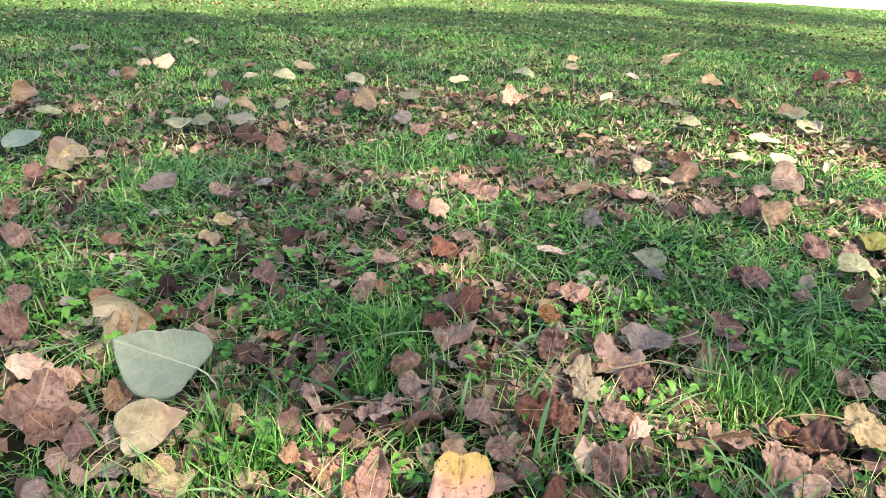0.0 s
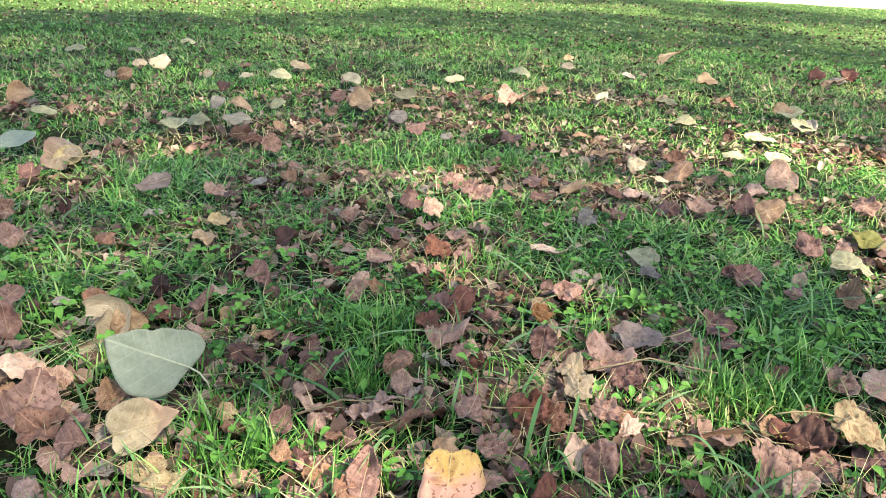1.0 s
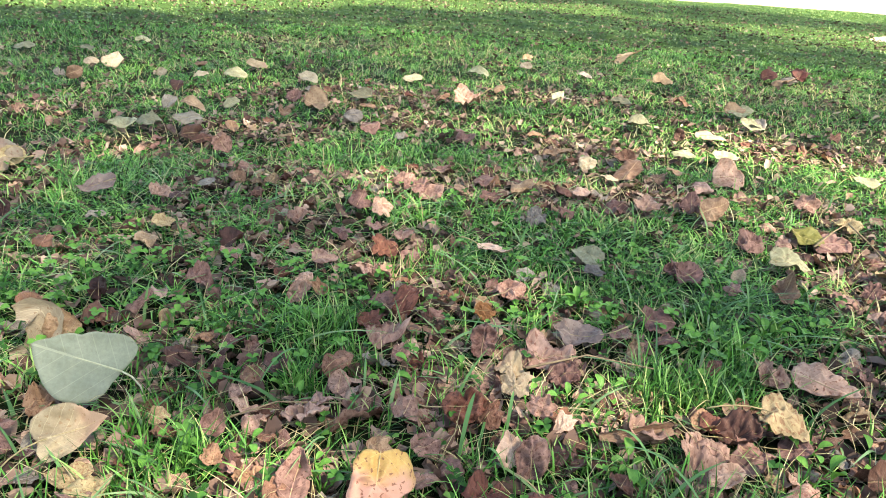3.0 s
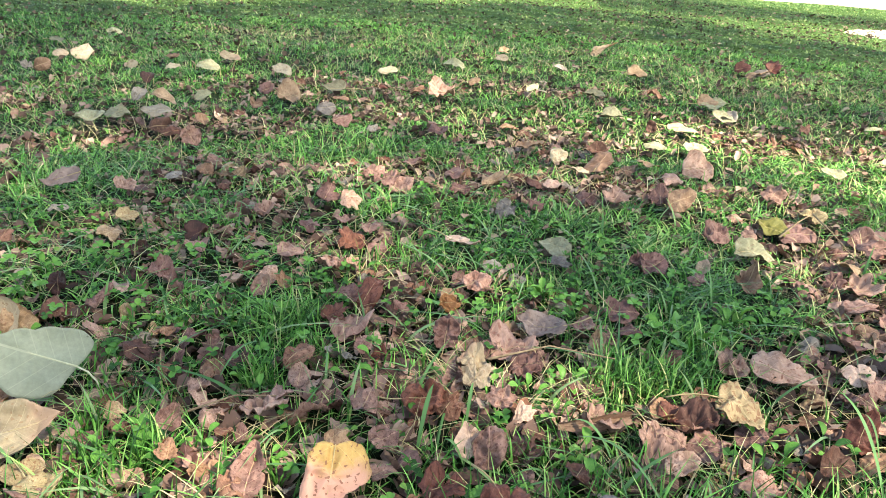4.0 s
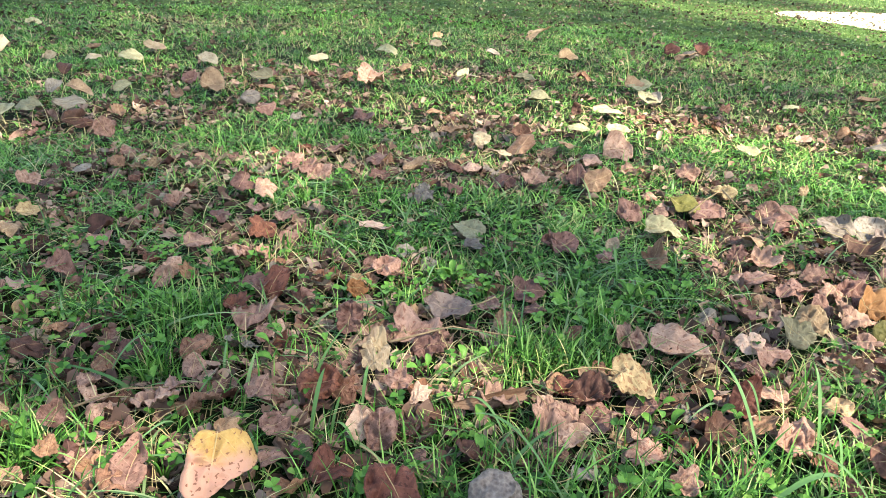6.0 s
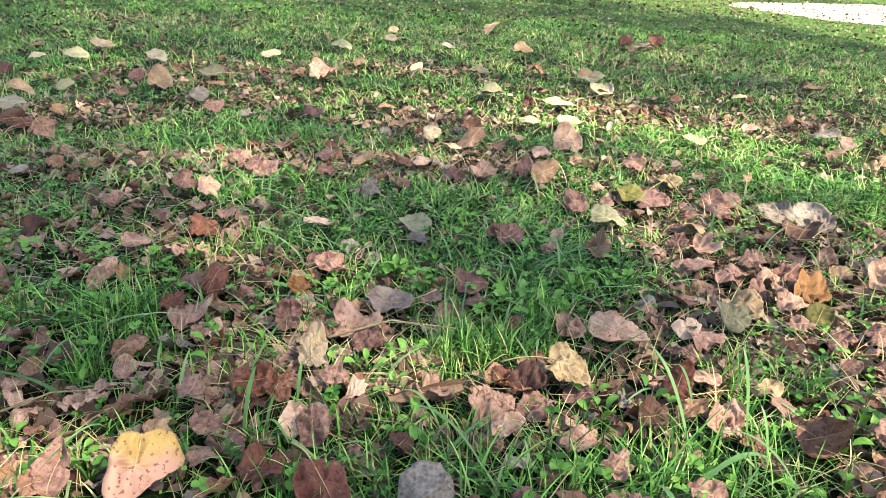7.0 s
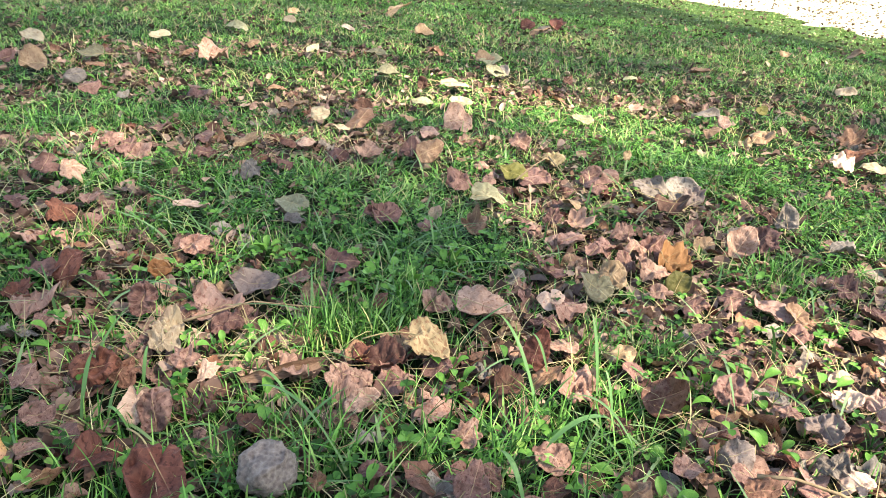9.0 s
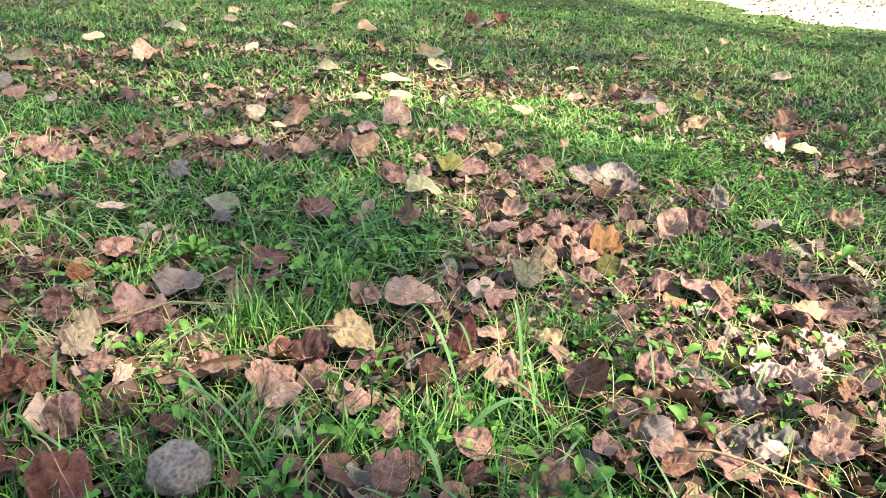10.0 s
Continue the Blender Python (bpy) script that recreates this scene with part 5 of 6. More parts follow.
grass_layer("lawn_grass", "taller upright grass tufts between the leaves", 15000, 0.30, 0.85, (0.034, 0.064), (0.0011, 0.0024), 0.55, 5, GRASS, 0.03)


def lawn_around():
    """Coarser turf to the sides and behind, where the walk looks away."""
    r, a = 0.35 + 8.5 * rng.random(40000) ** 0.6, np.radians(rng.uniform(36, 288, 40000))
    x, y = 0.10 - r * np.sin(a), -0.02 + r * np.cos(a)
    n = len(x)
    verts, tris = blades(x, y, rng.uniform(0.022, 0.050, n), rng.uniform(0.004, 0.009, n), 0.8, 2)
    ob = new("lawn_grass", bulk_mesh("lawn_grass", verts, tris, FAR_GRASS))
    tagged(ob, "lawn grass spreading around under the tree", "grass", kind="stuff")
    r, a = 0.30 + 3.2 * rng.random(110000) ** 0.62, np.radians(rng.uniform(34, 290, 110000))
    x, y = 0.10 - r * np.sin(a), -0.02 + r * np.cos(a)
    x, y = keep(x, y, np.clip(vnoise(x, y, 0.07, 8) * 1.9 - 0.2, 0.15, 1) * np.clip((3.5 - np.hypot(x, y)) / 1.2, 0, 1))
    n = len(x)
    verts, tris = blades(x, y, rng.uniform(0.016, 0.046, n), rng.uniform(0.0024, 0.0046, n), 1.1, 2)
    ob = new("lawn_grass", bulk_mesh("lawn_grass", verts, tris, GRASS))
    tagged(ob, "short green lawn grass around the foot of the tree", "grass", kind="stuff")


lawn_around()


def broad_layer():
    x, y = wedge(8200, 0.30, 1.5)
    x, y = keep(x, y, np.clip(0.12 + 0.8 * field(LUSH, x, y) + 0.2 * np.clip((0.8 - np.hypot(x, y)) / 0.2, 0, 1), 0, 1) * 0.8 * free(x, y, 0.15))
    n = len(x)
    verts, tris = blades(x, y, rng.uniform(0.026, 0.070, n), rng.uniform(0.0022, 0.0048, n), 1.25, 5)
    x2, y2 = wedge(260, 0.34, 0.95)
    x2, y2 = keep(x2, y2, np.clip(0.30 + field(LUSH, x2, y2), 0, 1) * free(x2, y2, 0.1))
    n = len(x2)
    v2, t2 = blades(x2, y2, rng.uniform(0.05, 0.105, n), rng.uniform(0.0030, 0.0054, n), 1.0, 7)
    tris = np.concatenate([tris, t2 + len(verts)])
    verts = np.concatenate([verts, v2])
    ob = new("broad_grass", bulk_mesh("broad_grass", verts, tris, BROAD))
    tagged(ob, "broader pale-green grass blades arching over leaves", "grass", kind="stuff")


def straw_layer():
    x, y = wedge(46000, 0.30, 3.4)
    x, y = keep(x, y, 0.24 + 0.7 * litter_level(x, y))
    n = len(x)
    verts, tris = blades(x, y, rng.uniform(0.02, 0.07, n), rng.uniform(0.0007, 0.0017, n) * (0.8 + 0.25 * y), 1.6, 4)
    ob = new("dry_straw", bulk_mesh("dry_straw", verts, tris, STRAW))
    tagged(ob, "thin dry straw lying among the grass", "straw", kind="stuff")


broad_layer()
straw_layer()


def scatter(template, faces, places, yaw, pitch, size, heights):
    """Copies of one small template shape, joined: corner and triangle arrays."""
    t = np.asarray(template, dtype=float)
    n, m = len(places), len(t)
    cy, sy, cp, sp = np.cos(yaw), np.sin(yaw), np.cos(pitch), np.sin(pitch)
    p = t[None] * size[:, None, None]
    x1 = p[:, :, 0] * cp[:, None] + p[:, :, 2] * sp[:, None]
    z1 = -p[:, :, 0] * sp[:, None] + p[:, :, 2] * cp[:, None]
    x2 = x1 * cy[:, None] - p[:, :, 1] * sy[:, None]
    y2 = x1 * sy[:, None] + p[:, :, 1] * cy[:, None]
    verts = np.stack([x2 + places[:, 0:1], y2 + places[:, 1:2], z1 + heights[:, None]], 2).reshape(-1, 3)
    tris = (np.asarray(faces)[None] + (np.arange(n) * m)[:, None, None]).reshape(-1, 3)
    return verts, tris


def leaflet_shape(segments=10, pointed=0.0):
    """Flat rounded leaflet along x from its stalk, folded along the middle: corners and triangles."""
    rim = []
    for k in range(segments):
        a = 2 * math.pi * k / segments
        x = 0.5 - 0.5 * math.cos(a)
        w = 0.48 * math.sin(a) * (0.62 + 0.6 * x - pointed * x * x)
        rim.append((x, w, 0.45 * abs(w) + 0.12 * math.sin(math.pi * x)))
    verts = [(0.5, 0.0, 0.10)] + rim
    tris = [(0, 1 + k, 1 + (k + 1) % segments) for k in range(segments)]
    return verts, tris


def clover_cover():
    """Clover leaves too many to count, three leaflets on each, with their stalks."""
    for near, far, count, size, corners in ((0.32, 1.6, 10000, (0.0045, 0.0090), 8), (1.6, 3.8, 14000, (0.005, 0.010), 5)):
        leaf_v, leaf_t = leaflet_shape(corners)
        x, y = wedge(count, near, far)
        x, y = keep(x, y, np.clip((1 - 0.75 * litter_level(x, y)) * (vnoise(x, y, 0.13, 12) * 2.0 - 0.45), 0.03, 1) * (1 - 0.45 * np.clip((y - 0.8) / 0.5, 0, 1)) * free(x, y, 0.2))
        n = len(x)
        places = np.stack([x, y], 1)
        top = relief(x, y) + rng.uniform(0.008, 0.030, n)
        yaw0 = rng.uniform(0, 2 * np.pi, n)
        s = rng.uniform(*size, n)
        allv, allt, base = [], [], 0
        for k in range(3):
            v, t = scatter(leaf_v, leaf_t, places, yaw0 + k * 2.0944 + rng.normal(0, 0.15, n), rng.normal(-0.10, 0.28, n), s, top)
            allv.append(v)
            allt.append(t + base)
            base += len(v)
        stem_v, stem_t = blades(x, y, top - relief(x, y) + 0.003, np.full(n, 0.0011), 0.02, 2)
        allv.append(stem_v)
        allt.append(stem_t + base)
        ob = new("clover_cover", bulk_mesh("clover_cover", np.concatenate(allv), np.concatenate(allt), CLOVER))
        tagged(ob, "low green clover spread between the grass blades", "clover", kind="stuff")


clover_cover()


def crumpled(around, rings, bend, seed, slim=1.0):
    """One torn, crumpled dead leaf, about one unit across: corners and triangles."""
    r = np.random.default_rng(seed)
    ang = 2 * np.pi * np.arange(around) / around
    rad = 0.42 * (1 + sum(r.normal(0, 0.20 / k ** 0.8) * np.cos(k * ang + r.uniform(0, 6.28)) for k in (1, 2, 3, 5, 7)) + r.normal(0, 0.05 if around > 16 else 0.17, around))
    rad = np.clip(rad, 0.12, 0.75)
    pts = [np.zeros((1, 2))]
    for k in range(1, rings + 1):
        pts.append(np.stack([rad * np.cos(ang), rad * np.sin(ang)], 1) * k / rings)
    p = np.concatenate(pts)
    off = r.uniform(0, 40)
    z = 0.20 * (vnoise(p[:, 0] + off, p[:, 1] + off, 0.25, 3) - 0.5) + 0.10 * (vnoise(p[:, 0] + off, p[:, 1], 0.10, 4) - 0.5)
    for _ in range(3):
        a, d = r.uniform(0, 6.28), r.uniform(-0.15, 0.15)
        q = p[:, 0] * math.cos(a) + p[:, 1] * math.sin(a) - d
        z += r.uniform(-0.3, 0.5) * np.where(q > 0, q, 0)
    ky = bend * r.uniform(0.5, 1.5)
    z = z * (0.5 + 0.5 * slim)
    p = p * (1.0, slim)
    verts = np.stack([p[:, 0], np.sin(ky * p[:, 1]) / ky, z + (1 - np.cos(ky * p[:, 1])) / ky], 1)
    verts[:, 2] -= np.percentile(verts[:, 2], 15)
    tris = [(0, 1 + s, 1 + (s + 1) % around) for s in range(around)]
    for k in range(rings - 1):
        a, c = 1 + k * around, 1 + (k + 1) * around
        for s in range(around):
            t = (s + 1) % around
            tris += [(a + s, c + s, c + t), (a + s, c + t, a + t)]
    return verts, tris


def litter_cover():
    """Torn scraps and slivers of dead leaf between the blades."""
    for shape in range(6):
        verts, tris = crumpled(8, 2, 4.0, 700 + shape, 0.32)
        x, y = wedge(1900, 0.30, 2.8)
        x, y = keep(x, y, np.clip(litter_level(x, y) * 0.9 + 0.045, 0, 1) * free(x, y, 0.3))
        n = len(x)
        v, t = scatter(verts, tris, np.stack([x, y], 1), rng.uniform(0, 6.28, n), rng.normal(0, 0.5, n), rng.uniform(0.010, 0.034, n) * (0.8 + 0.2 * y), relief(x, y) + rng.uniform(0.003, 0.013, n))
        ob = new("leaf_scraps", bulk_mesh("leaf_scraps", v, t, SCRAPS))
        tagged(ob, "narrow curled slivers of dead brown leaf", "leaf litter", kind="stuff")
    for shape in range(8):
        verts, tris = crumpled(10, 2, 3.0, 500 + shape)
        x, y = wedge(6000, 0.30, 2.4)
        x, y = keep(x, y, np.clip(litter_level(x, y) * 0.70 + 0.09, 0, 1) * free(x, y, 0.4))
        n = len(x)
        v, t = scatter(verts, tris, np.stack([x, y], 1), rng.uniform(0, 6.28, n), rng.normal(0, 0.45, n), rng.uniform(0.009, 0.030, n), relief(x, y) + rng.uniform(0.000, 0.009, n))
        ob = new("leaf_scraps", bulk_mesh("leaf_scraps", v, t, SCRAPS))
        tagged(ob, "torn brown leaf scraps lying among the grass", "leaf litter", kind="stuff")
        verts, tris = crumpled(7, 1, 2.2, 600 + shape)
        x, y = wedge(5200, 2.4, 7.0)
        x, y = keep(x, y, np.clip(0.20 + 0.5 * field(LITTER, x, y) + 0.8 * np.clip(vnoise(x, y, 0.4, 6) - 0.5, 0, 1), 0, 1))
        n = len(x)
        v, t = scatter(verts, tris, np.stack([x, y], 1), rng.uniform(0, 6.28, n), rng.normal(0, 0.45, n), rng.uniform(0.009, 0.026, n), relief(x, y) + rng.uniform(0.010, 0.026, n))
        ob = new("leaf_scraps", bulk_mesh("leaf_scraps", v, t, FAR_SCRAPS))
        tagged(ob, "small dark leaf scraps on the far lawn", "leaf litter", kind="stuff")


litter_cover()


def litter_around():
    """Dead leaves strewn over the rest of the lawn under the crown."""
    for shape in range(4):
        verts, tris = crumpled(10, 2, 3.0, 520 + shape)
        r, a = 0.30 + 3.4 * rng.random(2600) ** 0.65, np.radians(rng.uniform(34, 290, 2600))
        x, y = 0.10 - r * np.sin(a), -0.02 + r * np.cos(a)
        x, y = keep(x, y, np.clip(1.5 * vnoise(x, y, 0.16, 5) - 0.25, 0.1, 1))
        n = len(x)
        v, t = scatter(verts, tris, np.stack([x, y], 1), rng.uniform(0, 6.28, n), rng.normal(0, 0.4, n), rng.uniform(0.018, 0.055, n), relief(x, y) + rng.uniform(0.006, 0.024, n))
        ob = new("leaf_scraps", bulk_mesh("leaf_scraps", v, t, SCRAPS))
        tagged(ob, "dead brown leaves strewn around under the tree", "leaf litter", kind="stuff")


litter_around()


# ---- heaped leaves ----

def heaped_leaves():
    """Dead leaves past counting, heaped in the leaf-strewn spots: one joined cover for each colour."""
    shares = {"mauve": 300, "rosy": 260, "brown": 260, "umber": 170, "russet": 110, "tan": 110, "ash": 110, "pink": 80}
    for colour, count in shares.items():
        (x1, y1), (x2, y2) = wedge(count * 5, 0.34, 1.0), wedge(count * 6, 1.0, 2.3)
        x1, y1 = keep(x1, y1, np.clip(litter_level(x1, y1) * 1.1, 0, 1) * 0.30 * free(x1, y1, 0.15))
        x2, y2 = keep(x2, y2, np.clip(litter_level(x2, y2) * 1.1, 0, 1) * 0.5 * free(x2, y2, 0.2))
        x, y = np.concatenate([x1[:count // 2], x2[:count // 2]]), np.concatenate([y1[:count // 2], y2[:count // 2]])
        clear = np.hypot(x + 0.226, y - 0.665) > 0.055
        x, y = x[clear], y[clear]
        verts, faces, flats, base = [], [], [], 0
        around, rings = 30, 4
        for px, py in zip(x, y):
            top, flat, _ = leaf_shape("maple", colour, rng.uniform(0.8, 1.8), around, rings, rng)
            m = pose(float(px), float(py), float(relief(px, py)) + rng.uniform(0.006, 0.014), rng.normal(6, 16), rng.normal(0, 16), rng.uniform(0, 360))
            top = top * rng.uniform(0.022, 0.046) @ np.array(m.to_3x3()).T + np.array(m.translation)
            verts.append(top)
            flats.append(flat)
            for s in range(around):
                t2 = (s + 1) % around
                faces.append((base, base + 1 + s, base + 1 + t2))
                for k in range(rings - 1):
                    a, b = base + 1 + k * around, base + 1 + (k + 1) * around
                    faces.append((a + s, b + s, b + t2, a + t2))
            base += len(top)
        ob = new("leaf_litter", mesh_from("leaf_litter", np.concatenate(verts), faces, LEAVES[colour], np.concatenate(flats)))
        tagged(ob, "crumpled %s dead leaves heaped on the ground" % LABELS[colour], "leaf litter", kind="stuff")


heaped_leaves()


# ---- stone and twigs ----
def stone(x, y, z, size):
    bm = bmesh.new()
    bmesh.ops.create_icosphere(bm, subdivisions=5, radius=0.5)
    for v in bm.verts:
        d = noise.noise(v.co * 2.3) * 0.26 + noise.noise(v.co * 6.0) * 0.09 + noise.noise(v.co * 16.0) * 0.05 + noise.noise(v.co * 34.0) * 0.045
        v.co = v.co * (1 + d)
        v.co.z = min(v.co.z * 1.05, 0.36 + 0.05 * noise.noise(v.co * 5.0))
        v.co.y *= 0.85
    bmesh.ops.scale(bm, vec=(size, size, size), verts=bm.verts)
    me = bpy.data.meshes.new("stone")
    bm.to_mesh(me)
    bm.free()
    me.materials.append(STONE)
    me.polygons.foreach_set("use_smooth", np.ones(len(me.polygons), dtype=bool))
    ob = new("stone", me)
    ob.matrix_basis = pose(x, y, z, 8, -6, 30)
    tagged(ob, "rough weathered grey stone half sunk in the grass", "stone")


stone(0.256, 0.468, 0.024, 0.046)


def twig(points, radius, label):
    v, f = tube(points, [radius * (1 - 0.5 * k / (len(points) - 1)) * (1 + 0.15 * (-1) ** k) for k in range(len(points))], 7)
    ob = new("twig", mesh_from("twig", v, f, TWIG))
    tagged(ob, label, "twig", "twigs in the grass")


twig([(0.632, 0.356, 0.026), (0.655, 0.340, 0.032), (0.680, 0.318, 0.030), (0.715, 0.284, 0.020)], 0.0019, "thin brown twig lying across dry leaves")
twig([(0.735, 1.040, 0.022), (0.780, 1.068, 0.036), (0.822, 1.094, 0.042)], 0.0016, "pale bent twig propped on the leaves")
twig([(0.822, 1.094, 0.042), (0.815, 1.030, 0.036), (0.805, 0.950, 0.024)], 0.0014, "pale thin twig lying in the grass")
twig([(-0.10, 0.62, 0.022), (-0.05, 0.64, 0.028), (0.01, 0.645, 0.022)], 0.0012, "thin dry twig among brown leaves")
twig([(0.20, 0.70, 0.024), (0.27, 0.715, 0.030), (0.34, 0.70, 0.022)], 0.0014, "thin dry twig among brown leaves")


# ---- long grass blades ----
def grass_plant(foot, tip, width):
    """One long grass blade, folded along its middle, arching from its foot to its tip."""
    foot, tip = Vector(foot), Vector(tip)
    run = tip - foot
    side = run.cross(Vector((0, 0, 1)))
    side = side.normalized() if side.length > 1e-4 else Vector((1, 0, 0))
    arch = Vector((0, 0, 0.22 * math.hypot(run.x, run.y) + 0.004))
    verts, faces, steps = [], [], 10
    for k in range(steps + 1):
        q = k / steps
        p = run * q + arch * (4 * q * (1 - q))
        w = 0.5 * width * (0.55 + 1.1 * q - 1.62 * q ** 3)
        verts += [p - side * w + Vector((0, 0, 0.3 * w)), p, p + side * w + Vector((0, 0, 0.3 * w))]
    for k in range(steps):
        a = 3 * k
        faces += [(a, a + 1, a + 4, a + 3), (a + 1, a + 2, a + 5, a + 4)]
    plant = new("grass_plant")
    plant.location = foot
    tagged(plant, "single long pale green grass plant arching over dead leaves", "grass plant", "long grass plants among the leaves")
    part("blade", mesh_from("blade", verts, faces, BROAD), plant)


grass_plant((0.115, 0.578, 0.012), (0.129, 0.600, 0.065), 0.0048)
grass_plant((0.163, 0.607, 0.012), (0.170, 0.624, 0.049), 0.0037)
grass_plant((0.153, 0.555, 0.012), (0.136, 0.567, 0.030), 0.0035)
grass_plant((0.494, 0.472, 0.012), (0.475, 0.545, 0.090), 0.0041)
grass_plant((0.569, 0.498, 0.012), (0.571, 0.534, 0.083), 0.0039)
grass_plant((0.475, 0.438, 0.012), (0.550, 0.441, 0.030), 0.0060)
grass_plant((0.528, 0.501, 0.012), (0.545, 0.401, 0.030), 0.0034)
grass_plant((0.311, 0.496, 0.012), (0.251, 0.564, 0.030), 0.0034)
grass_plant((0.440, 0.393, 0.012), (0.432, 0.429, 0.036), 0.0055)
grass_plant((0.517, 0.829, 0.012), (0.512, 0.849, 0.058), 0.0032)
grass_plant((0.558, 0.453, 0.012), (0.556, 0.479, 0.060), 0.0032)
grass_plant((0.287, 0.557, 0.012), (0.258, 0.591, 0.028), 0.0037)
grass_plant((-0.075, 0.679, 0.012), (-0.034, 0.708, 0.043), 0.0030)
grass_plant((0.535, 0.535, 0.012), (0.522, 0.556, 0.054), 0.0043)


# ---- grass tufts ----
TUFTS = []


def grass_tuft(x, y, spread, count, tall):
    """A bunch of upright grass blades growing from one spot."""
    px, py = rng.normal(x, spread, count), rng.normal(y, spread * 0.7, count)
    px, py = keep(px, py, free(px, py, 0.3))
    TUFTS.append(blades(px, py, rng.uniform(0.55, 1.15, len(px)) * tall, rng.uniform(0.0012, 0.0028, len(px)), 0.5, 5))


grass_tuft(-0.130, 0.578, 0.026, 170, 0.048)
grass_tuft(-0.180, 0.612, 0.020, 110, 0.046)
grass_tuft(-0.165, 0.555, 0.024, 120, 0.042)
grass_tuft(-0.034, 0.690, 0.012, 80, 0.052)
grass_tuft(0.375, 0.684, 0.032, 190, 0.048)
grass_tuft(0.335, 0.690, 0.022, 90, 0.044)
grass_tuft(0.225, 0.565, 0.028, 120, 0.038)
grass_tuft(0.304, 0.533, 0.026, 110, 0.040)
grass_tuft(0.608, 0.580, 0.022, 90, 0.046)
grass_tuft(0.948, 0.664, 0.034, 130, 0.044)
grass_tuft(0.123, 0.962, 0.040, 150, 0.042)
grass_tuft(0.313, 0.902, 0.034, 110, 0.040)

tuft_ends = np.cumsum([0] + [len(v) for v, _ in TUFTS])
tall_tufts = new("grass_tufts", bulk_mesh("grass_tufts", np.concatenate([v for v, _ in TUFTS]), np.concatenate([t + e for (_, t), e in zip(TUFTS, tuft_ends)]), GRASS))
tagged(tall_tufts, "upright tufts of fresh green grass between dead leaves", "grass", kind="stuff")


# ---- green weeds ----
LEAFLET_V, LEAFLET_T = leaflet_shape(14)
LEAFLET = mesh_from("leaflet", LEAFLET_V, LEAFLET_T, WEED)
BLADE_V, BLADE_T = leaflet_shape(16, 0.35)
WEED_LEAF = mesh_from("leaf", [(a, b * 0.75, c) for a, b, c in BLADE_V], BLADE_T, WEED)


def clover(x, y, height, size, turn):
    plant = new("clover")
    tagged(plant, "fresh green three-leaved clover standing in the grass", "clover", "clover plants in the lawn")
    plant.matrix_basis = pose(x, y, float(relief(np.array(x), np.array(y))) - 0.002, 0, 0, turn)
    v, f = tube([(0, 0, 0), (0.003, 0.001, 0.5 * height), (0, 0, height)], [0.0009, 0.0007, 0.0006], 5)
    part("stem", mesh_from("stem", v, f, CLOVER), plant)
    for k in range(3):
        part("leaflet", LEAFLET, plant, "", pose(0, 0, height, random.uniform(-14, 14), random.uniform(-28, 8), 120 * k + random.uniform(-9, 9)) @ Matrix.Scale(size, 4))


def weed(x, y, size, leaves, turn, height=0.02):
    """A low rosette of stalked oval leaves."""
    plant = new("weed")
    tagged(plant, "low broad-leaved green weed growing through the leaves", "weed", "broad-leaved weeds in the lawn")
    plant.matrix_basis = pose(x, y, float(relief(np.array(x), np.array(y))) - 0.002, 0, 0, turn)
    for k in range(leaves):
        a = 2 * math.pi * (k + random.uniform(-0.3, 0.3)) / leaves
        reach = random.uniform(0.25, 0.9) * size
        end = Vector((reach * math.cos(a), reach * math.sin(a), height * random.uniform(0.6, 1.4)))
        v, f = tube([(0, 0, 0), end * 0.6 + Vector((0, 0, 0.004)), end], [0.0011, 0.0009, 0.0007], 5)
        part("stem", mesh_from("stem", v, f, CLOVER), plant)
        part("leaf", WEED_LEAF, plant, "", Matrix.Translation(end) @ pose(0, 0, 0, random.uniform(-20, 20), random.uniform(-55, 5), math.degrees(a)) @ Matrix.Scale(size * random.uniform(0.7, 1.15), 4))


weed(0.502, 0.417, 0.0219, 2, 121)
weed(0.266, 0.564, 0.0168, 1, 303)
weed(0.685, 0.480, 0.0203, 4, 278)
weed(0.727, 0.466, 0.0204, 4, 66)
weed(0.785, 0.436, 0.0203, 5, 189)
weed(0.643, 0.459, 0.0165, 3, 309)
weed(0.679, 0.386, 0.0180, 4, 242)
weed(0.771, 0.362, 0.0158, 3, 320)
weed(0.897, 0.432, 0.0204, 4, 297)
weed(0.321, 0.437, 0.0152, 5, 33)
weed(0.391, 0.477, 0.0121, 3, 310)
weed(0.548, 0.356, 0.0173, 4, 6)
weed(0.444, 0.579, 0.0142, 4, 240)
weed(0.471, 0.746, 0.0173, 4, 132)
weed(0.520, 0.796, 0.0160, 4, 282)
weed(0.505, 0.564, 0.0145, 3, 119)
weed(0.567, 0.420, 0.0142, 3, 98)
weed(0.500, 0.451, 0.0117, 3, 240)
weed(0.364, 0.486, 0.0113, 2, 276)
weed(0.304, 0.875, 0.0145, 4, 281)
weed(1.120, 0.598, 0.0199, 3, 243)
weed(0.433, 0.775, 0.0190, 5, 203)
weed(0.524, 0.791, 0.0172, 4, 327)
weed(0.458, 0.745, 0.0184, 5, 77)
weed(0.052, 0.694, 0.0167, 2, 118)
weed(0.089, 0.712, 0.0161, 2, 325)
weed(-0.042, 0.682, 0.0182, 2, 77)
weed(-0.032, 0.658, 0.0139, 2, 267)
weed(0.235, 0.657, 0.0143, 4, 199)
weed(0.281, 0.672, 0.0146, 4, 7)
weed(0.256, 0.618, 0.0127, 3, 343)
weed(0.312, 0.683, 0.0129, 3, 32)
weed(-0.142, 0.566, 0.0136, 3, 81)
